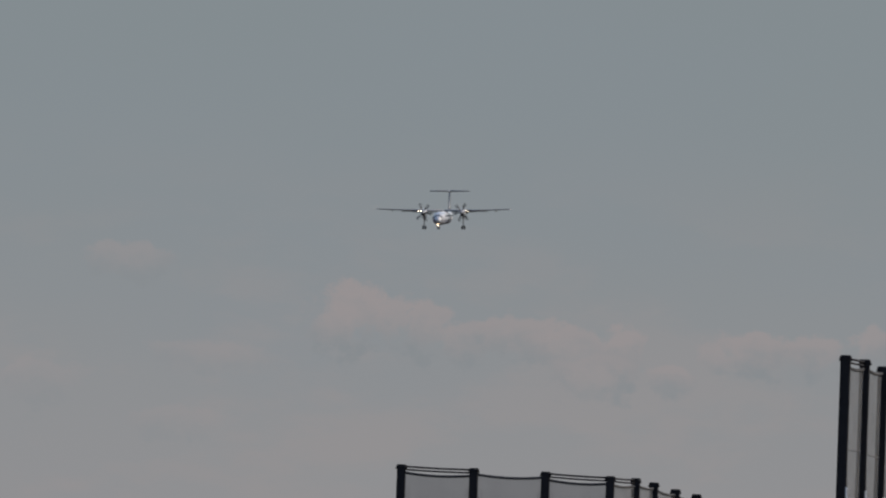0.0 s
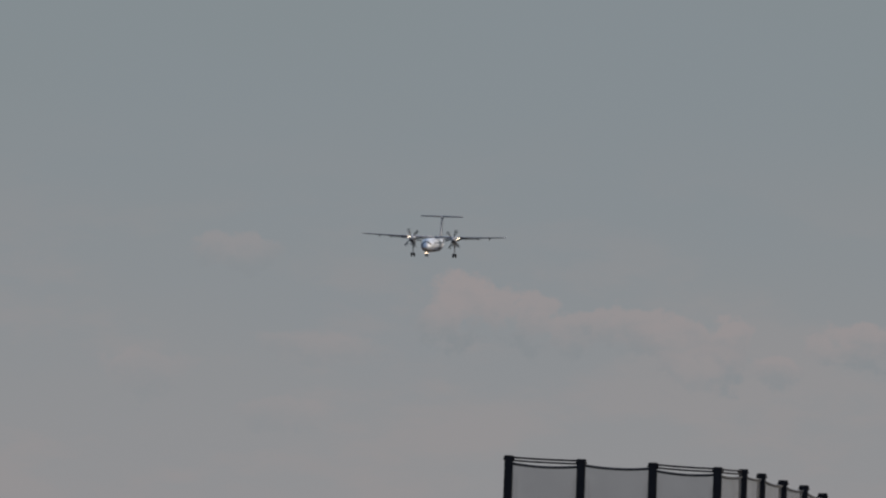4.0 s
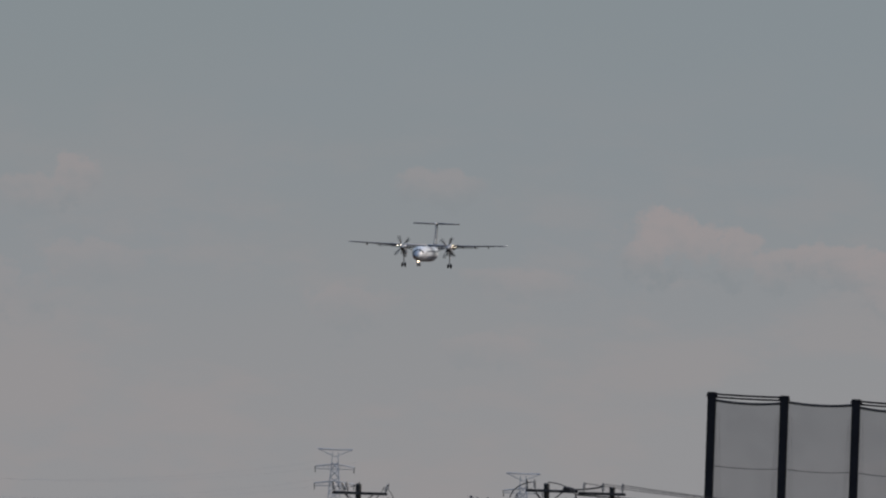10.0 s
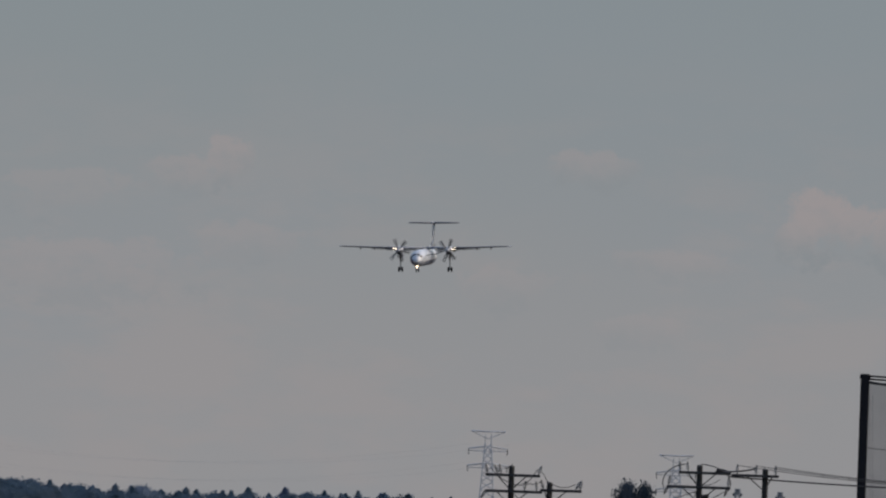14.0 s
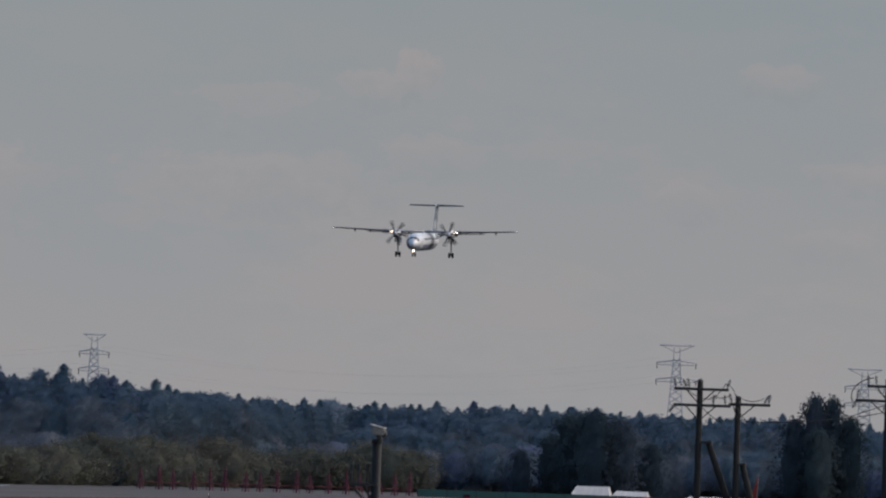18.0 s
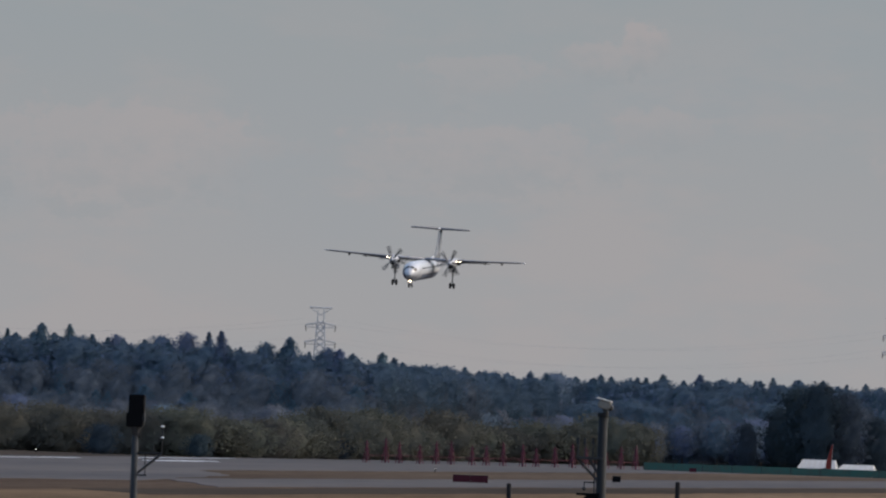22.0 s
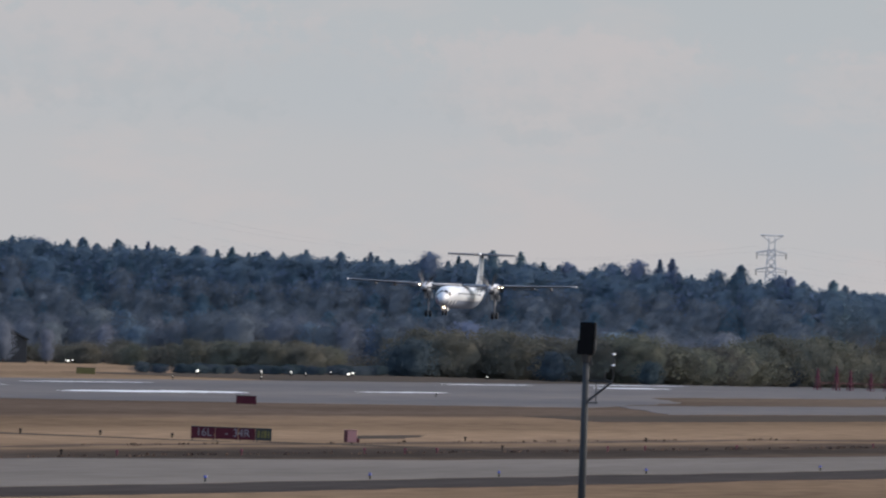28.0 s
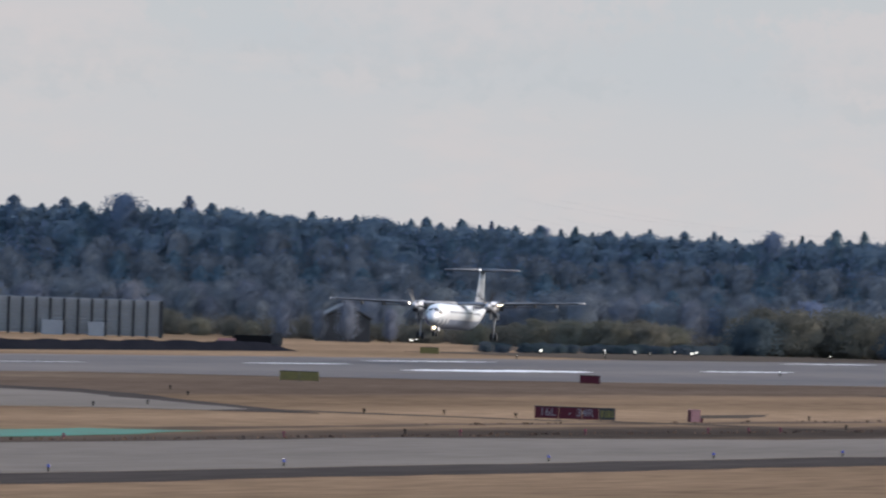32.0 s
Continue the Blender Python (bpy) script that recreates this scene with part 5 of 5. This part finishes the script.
bm = B(); box(bm, 0, 0, 0, 1.2, 0.5, 0.06, m=Matrix.Translation((-3.9, -2.2, 3.3)) @ Matrix.Rotation(-0.6, 4, "Y")); part("roof_light", bm, M_tube, e, "pale slanted roof sheet")
for px in (-2.2, 2.0):
    bm = B(); box(bm, px, -3.04, 1.3, 1.4, 0.08, 1.7, 0.02); part("door", bm, M_iron, e)


# ---- the aircraft: nose towards -y, origin between its two wing landing lamps ----
def airfoil(x, y_le, chord, z, thick, n=9):
    up = [(x, y_le + chord * t, z + thick * chord * (1.9 * math.sqrt(t) * (1 - t) + 0.02 * (1 - t)) * 0.75) for t in [((i / (n - 1)) ** 1.6) for i in range(n)]]
    dn = [(x, y_le + chord * t, z - thick * chord * 0.42 * math.sqrt(t) * (1 - t) * 1.4) for t in [((i / (n - 1)) ** 1.6) for i in range(n - 1, 0, -1)]]
    return up + dn


def circle(y, cz, rx, rz, n=28):
    return [(rx * math.cos(2 * math.pi * i / n), y, cz + rz * math.sin(2 * math.pi * i / n)) for i in range(n)]


def build_aircraft():
    e = thing("turboprop_airliner", "white twin-engine turboprop airliner landing with its gear down", "airplane")
    CZ = -1.42
    stations = ((-13.9, -0.42, 0.06), (-13.7, -0.38, 0.34), (-13.2, -0.30, 0.62), (-12.4, -0.20, 0.92), (-11.5, -0.08, 1.17), (-10.4, 0.0, 1.32), (-9.0, 0.0, 1.36),
                (-4.0, 0.0, 1.36), (3.0, 0.0, 1.36), (6.5, 0.02, 1.34), (9.0, 0.18, 1.18), (11.5, 0.42, 0.92), (14.0, 0.68, 0.62), (16.5, 0.90, 0.34), (18.0, 1.0, 0.12))
    bm = B()
    loft(bm, [circle(y, CZ + dz, r, r * 1.02) for y, dz, r in stations])
    body = part("fuselage", bm, M_white, e, "white fuselage", smooth=True)
    # fitted skins: belly and nose livery, darkened to carry the shade there
    def skin(a0, a1, y0, y1, grow, n=12):
        ys = [s[0] for s in stations]
        rows = []
        for y in np.linspace(y0, y1, 26):
            c, r = float(np.interp(y, ys, [s[1] for s in stations])), float(np.interp(y, ys, [s[2] for s in stations])) + grow
            rows.append([(r * math.cos(a), y, CZ + c + r * 1.02 * math.sin(a)) for a in np.linspace(a0, a1, n)])
        bm = B()
        vs = [[bm.verts.new(p) for p in row] for row in rows]
        for a, b in zip(vs, vs[1:]):
            for i in range(n - 1):
                bm.faces.new((a[i], a[i + 1], b[i + 1], b[i]))
        return bm
    part("belly", skin(math.radians(196), math.radians(344), -13.2, 15.5, 0.012), M_belly, body, "grey-blue belly paint with its shade in the colour", smooth=True)
    part("nose_paint", skin(math.radians(160), math.radians(236), -13.5, -10.4, 0.02, 8), M_blue, body, "blue nose paint, darkened as the side away from the sun", smooth=True)
    for a0, a1 in ((52, 86), (94, 128), (22, 47), (133, 158)):
        part("cockpit_window", skin(math.radians(a0), math.radians(a1), -12.75, -12.15 if 50 < a0 < 100 else -11.95, 0.02, 5), M_cockpit, body, "dark cockpit window")
    for sx in (-1, 1):
        for k in range(22):
            bm = B(); y = -9.0 + 0.78 * k
            box(bm, sx * 1.29, y, CZ + 0.42, 0.06, 0.22, 0.30, 0.02); part("cabin_window", bm, M_pane, body)
        lo, hi = (-38, 28) if sx > 0 else (152, 218)
        part("cabin_door", skin(math.radians(lo), math.radians(hi), -10.5, -9.75, 0.008), M_white, body, smooth=True)
    # wing: straight centre section, tapered outer panels
    for sx, nm in ((-1, "right_wing"), (1, "left_wing")):
        bm = B()
        loft(bm, [airfoil(sx * x, yl, c, z, t) for x, yl, c, z, t in ((0.2, 0.0, 2.95, 0.02, 0.17), (5.0, 0.05, 2.9, 0.05, 0.16), (9.5, 0.3, 2.2, 0.20, 0.14), (13.8, 0.55, 1.45, 0.36, 0.17), (14.45, 0.7, 1.05, 0.38, 0.15))])
        w = part(nm, bm, M_wing, e, "pale grey wing", smooth=True)
        for x0, x1, y0, y1, z0, z1, r0, r1 in ((5.6, 9.5, 0.04, 0.27, 0.06, 0.20, 0.15, 0.115), (9.55, 13.75, 0.28, 0.52, 0.205, 0.36, 0.115, 0.085)):
            bm = B()
            rings = []
            for x, y, z, r in ((x0, y0, z0, r0), (x1, y1, z1, r1)):
                rings.append([(sx * x, y + 0.22 - 0.26 * math.sin(a), z + 0.3 * r + r * math.cos(a)) for a in [math.pi * i / 10 for i in range(11)]])
            loft(bm, rings)
            part("deicing_boot", bm, M_boot, w, "black rubber leading edge")
        bm = B()
        loft(bm, [airfoil(sx * x, yl, c, z, 0.18) for x, yl, c, z in ((1.4, 2.75, 1.1, -0.30), (9.2, 2.35, 0.8, -0.10))])
        part("flap", bm, M_tail, w, "lowered landing flap")
        for x in (2.6, 6.4, 8.6, 11.0):
            bm = B(); ball(bm, (sx * x, 2.1, -0.05 + 0.02 * x - 0.14), 0.5, 10, (0.26, 1.6, 0.42)); part("flap_fairing", bm, M_wing, w, smooth=True)
        bm = B(); ball(bm, (sx * 14.35, 0.9, 0.40), 0.16, 8, (0.6, 2.2, 0.6)); part("wing_tip", bm, M_white, w)
        # nacelle, propeller, gear
        nx = sx * 4.15
        bm = B()
        def oval(y, z, rx, rz):
            return [(nx + rx * math.cos(2 * math.pi * i / 18), y, z + rz * math.sin(2 * math.pi * i / 18)) for i in range(18)]
        loft(bm, [oval(-2.05, -0.22, 0.36, 0.36), oval(-1.85, -0.26, 0.50, 0.52), oval(-0.8, -0.30, 0.58, 0.68), oval(0.8, -0.28, 0.60, 0.72), oval(2.6, -0.15, 0.52, 0.55), oval(4.4, 0.02, 0.28, 0.28), oval(5.0, 0.06, 0.1, 0.1)])
        nac = part("nacelle", bm, M_nacelle, e, "grey engine nacelle", smooth=True)
        bm = B(); ball(bm, (nx, -1.98, -0.72), 0.26, 10, (1.3, 0.5, 0.75)); part("air_intake", bm, M_dark, nac, "black air intake")
        bm = B(); rod(bm, (nx + sx * 0.5, 1.8, -0.35), (nx + sx * 0.7, 2.4, -0.4), 0.2, 0.18, 10); part("exhaust", bm, M_dark, nac)
        bm = B(); box(bm, nx - 0.42, 1.2, -1.25, 0.05, 1.6, 0.75, 0.02); part("gear_door", bm, M_nacelle, nac)
        bm = B(); box(bm, nx + 0.42, 1.2, -1.25, 0.05, 1.6, 0.75, 0.02); part("gear_door", bm, M_nacelle, nac)
        leg = new("main_gear"); leg.parent = e
        bm = B(); rod(bm, (nx, 1.2, -0.7), (nx, 1.25, -3.6), 0.13, 0.085, 10); part("strut", bm, M_steel, leg)
        bm = B(); rod(bm, (nx, 2.6, -0.8), (nx, 1.3, -2.7), 0.06, n=8); rod(bm, (nx - 0.25, 1.2, -1.0), (nx, 1.25, -2.3), 0.045, n=6); rod(bm, (nx + 0.25, 1.2, -1.0), (nx, 1.25, -2.3), 0.045, n=6); part("drag_brace", bm, M_steel, leg)
        bm = B(); rod(bm, (nx - 0.4, 1.25, -3.5), (nx + 0.4, 1.25, -3.5), 0.08, n=8); part("axle", bm, M_steel, leg)
        for o in (-0.27, 0.27):
            bm = B(); rod(bm, (nx + o - 0.13, 1.25, -3.5), (nx + o + 0.13, 1.25, -3.5), 0.43, n=18)
            bmesh.ops.bevel(bm, geom=[ed for ed in bm.edges if abs(ed.verts[0].co.x - ed.verts[1].co.x) < 1e-4], offset=0.06, segments=2, affect="EDGES")
            part("wheel", bm, M_tyre, leg, "black tyre")
        # lamps in the leading edge
        bm = B(); ball(bm, (sx * 4.77, -0.06, 0.0), 0.085, 12, (1.0, 0.5, 1.0)); part("landing_lamp", bm, M_lamp, w, "lit warm landing lamp")
        bm = B(); ball(bm, (sx * 5.19, -0.04, 0.0), 0.085, 12, (1.0, 0.5, 1.0)); part("landing_lamp", bm, M_lamp, w, "lit warm landing lamp")
        bm = B(); rod(bm, (sx * 4.98, 0.05, 0.0), (sx * 4.98, 0.3, 0.02), 0.24, 0.2, 12); part("lamp_housing", bm, M_wing, w)
    # tail
    bm = B()
    prof = ((0.2, 9.6, 6.2), (1.6, 11.6, 4.6), (3.2, 12.7, 3.7), (4.65, 13.5, 3.0))
    loft(bm, [[(0.17 * k * math.sin(t * 2 * math.pi), y0 + c * (0.5 - 0.5 * math.cos(t * 2 * math.pi)), z - 0.71) for t in [i / 16 for i in range(16)]] for k, (z, y0, c) in zip((1.5, 1.2, 1.05, 0.95), prof)])
    fin = part("fin", bm, M_fin, e, "blue-grey tail fin", smooth=True)
    bm = B()
    loft(bm, [[(0.12 * math.cos(a), 4.5 + 5.5 * t, -0.28 + 0.25 * t + (0.10 + 0.3 * t) * math.sin(a)) for a in [2 * math.pi * i / 10 for i in range(10)]] for t in (0.0, 0.4, 0.8, 1.0)])
    part("dorsal_fillet", bm, M_white, fin, smooth=True)
    for sx in (-1, 1):
        bm = B()
        loft(bm, [airfoil(sx * x, y, c, z, 0.16) for x, y, c, z in ((0.0, 13.6, 2.7, 4.0), (4.1, 14.2, 1.7, 4.04), (4.25, 14.4, 1.2, 4.04))])
        tp = part("tailplane", bm, M_tail, e, "dull grey tailplane", smooth=True)
        bm = B(); ball(bm, (sx * 4.2, 14.6, 4.06), 0.1, 8, (0.6, 2.0, 0.6)); part("tailplane_tip", bm, M_white, tp)
    bm = B(); ball(bm, (0, 13.6, 4.06), 0.26, 12, (0.75, 2.6, 0.7)); part("bullet_fairing", bm, M_white, e, smooth=True)
    # nose gear
    leg = new("nose_gear"); leg.parent = e
    bm = B(); rod(bm, (0, -11.1, CZ - 0.9), (0, -11.2, -3.35), 0.10, 0.07, 10); part("strut", bm, M_steel, leg)
    bm = B(); rod(bm, (0, -10.2, CZ - 1.2), (0, -11.15, -3.0), 0.05, n=8); part("drag_brace", bm, M_steel, leg)
    for o in (-0.2, 0.2):
        bm = B(); rod(bm, (o - 0.09, -11.2, -3.42), (o + 0.09, -11.2, -3.42), 0.28, n=16); part("wheel", bm, M_tyre, leg, "black tyre")
    for sx in (-1, 1):
        bm = B(); box(bm, sx * 0.34, -11.1, CZ - 1.45, 0.04, 1.3, 0.45, 0.01); part("gear_door", bm, M_white, leg)
    bm = B(); ball(bm, (-0.05, -11.45, -2.75), 0.115, 12, (1, 0.5, 1)); part("taxi_lamp", bm, M_lampcore, leg, "lit warm nose lamp")
    # propellers: each turns about its shaft
    props = []
    bm = B()
    secs = []
    for r, c, tw in ((0.30, 0.20, 60), (0.7, 0.32, 50), (1.2, 0.42, 40), (1.7, 0.40, 32), (1.98, 0.28, 28), (2.05, 0.12, 27)):
        a = math.radians(tw)
        secs.append([(c / 2 * ux * math.cos(a) - 0.03 * uy * math.sin(a), c / 2 * ux * math.sin(a) + 0.03 * uy * math.cos(a), r) for ux, uy in ((-1, 0), (-0.4, 1), (0.5, 0.8), (1, 0), (0.5, -0.6), (-0.4, -0.8))])
    loft(bm, secs)
    blade = mesh_of(bm, "blade", M_blade)
    bm = B()
    loft(bm, [[(r * math.cos(2 * math.pi * i / 16), y, r * math.sin(2 * math.pi * i / 16)) for i in range(16)] for y, r in ((-0.62, 0.03), (-0.5, 0.16), (-0.25, 0.28), (0.1, 0.34), (0.25, 0.34))])
    spin = mesh_of(bm, "spinner", M_nacelle, True)
    for sx in (-1, 1):
        p = new("propeller"); p.parent = e
        p.matrix_basis = pose(sx * 4.15, -2.3, -0.22)
        share("spinner", spin, p, Matrix())
        for k in range(6):
            share("blade", blade, p, pose(0, 0, 0, 0, 60 * k, 0))
        props.append((p, sx))
    return e, props


aircraft, propellers = build_aircraft()


# ---- what moves ----
# seconds, place across the runway, height of the wing lamps; it closes at a steady speed
FLIGHT = [
    (0.0, -381.91, 98.37), (0.5, -381.99, 97.12), (1.0, -381.99, 95.95), (1.5, -382.46, 94.57), (2.0, -382.25, 93.03),
    (2.5, -382.0, 91.32), (4.5, -382.2, 82.86), (5.0, -382.37, 80.39), (5.5, -382.5, 78.37), (6.0, -382.57, 76.19),
    (6.5, -382.81, 74.34), (7.0, -383.08, 72.6), (7.5, -382.84, 70.79), (8.0, -383.07, 69.08), (8.5, -382.93, 67.81),
    (9.0, -382.95, 66.56), (9.5, -382.96, 65.2), (10.0, -382.92, 64.02), (10.5, -382.8, 62.95), (11.0, -382.7, 61.96),
    (11.5, -382.45, 61.27), (12.0, -382.4, 60.32), (12.5, -382.08, 59.53), (13.0, -381.87, 58.45), (13.5, -381.78, 57.28),
    (15.5, -381.81, 50.39), (16.0, -381.75, 48.13), (16.5, -381.86, 45.74), (17.0, -381.83, 43.66), (17.5, -381.9, 41.81),
    (18.0, -381.8, 40.68), (18.5, -381.8, 39.37), (19.0, -381.9, 38.15), (19.5, -381.96, 36.88), (20.0, -381.76, 35.76),
    (20.5, -381.74, 34.31), (21.0, -382.03, 32.81), (21.5, -382.16, 30.92), (22.0, -382.54, 29.43), (22.5, -382.73, 27.76),
    (23.0, -382.78, 26.07), (23.5, -383.16, 24.06), (24.0, -383.25, 22.19), (24.5, -383.14, 20.46), (25.0, -383.05, 18.94),
    (25.5, -382.62, 17.63), (27.5, -382.17, 14.02), (28.0, -382.13, 12.75), (28.5, -381.73, 11.66), (29.0, -381.71, 10.52),
    (29.5, -381.66, 9.77), (30.0, -381.54, 9.18), (30.5, -381.6, 8.6), (31.0, -381.63, 7.98), (31.5, -381.67, 7.35),
    (32.0, -381.53, 6.85),
]
SPEED, FAR = 57.18, 3801.0


def motions():
    rows = []
    for t, x, z in FLIGHT:
        drift = float(np.interp(t, [0, 2, 5, 8, 9, 10, 11, 12, 13, 14, 16, 17, 18, 20, 21, 22.5, 23.2, 24, 25, 27.5, 28, 30, 31, 32],
                                [0.5, 0.15, -0.25, -0.3, 0.0, 0.2, 0.3, 0.9, 1.35, 1.2, 0.6, 0.1, 0.4, 0.6, 0.3, 0.15, 0.1, 0.55, 0.65, 0.1, 0.3, 0.2, -0.05, -0.2]))
        nose_down = float(np.interp(t, [0, 8, 10, 12, 14, 16, 18, 20, 22, 23, 25, 28, 31, 32], [2.2, 1.8, 1.0, 1.5, 2.3, 2.2, 1.3, 1.5, 2.1, 1.9, 0.3, -0.2, -0.7, -0.7]))
        bank = float(np.interp(t, [0, 1, 2, 5, 6, 7, 8, 9, 11, 12, 13, 13.5, 16, 17, 18, 19, 20, 21, 22, 22.5, 23, 23.5, 24, 24.5, 25, 25.5, 27.5, 28, 29, 29.5, 30, 30.5, 31, 31.5, 32],
                               [-1.7, -0.5, 1.2, -0.6, 0.5, -0.3, -0.45, 0.0, 0.0, -0.6, -2.1, -2.0, -0.85, 0.1, -0.35, 0.0, -1.8, -1.1, 2.0, 1.8, 0.9, 0.7, 1.2, 0.4, 0.6, 0.35, -0.2, 0.15,
                                -0.05, -0.95, -1.3, -0.65, 0.3, -0.3, -0.7]))
        sink = float(np.interp(t, [0, 5, 8, 22, 25], [0.03, 0.08, 0.16, 0.16, 0.0]))
        rows.append((t, pose(x, FAR - SPEED * t, z - sink, nose_down, bank, drift)))
    walk(aircraft, rows)
    walk(cart, [(t, pose(x, 2668, 0, 0, 0, 0)) for t, x in ((0, -206.0), (19.5, -325.3), (20.5, -330.9), (21.5, -336.4), (22.5, -342.9), (23.2, -348.2), (24.2, -354.3), (32, -392.0))])
    for p, sx in propellers:
        walk(p, [(k / 30, pose(sx * 4.15, -2.3, -0.22, 0, (40.0 * k + 20 * sx) % 360, 0)) for k in range(961)])


motions()
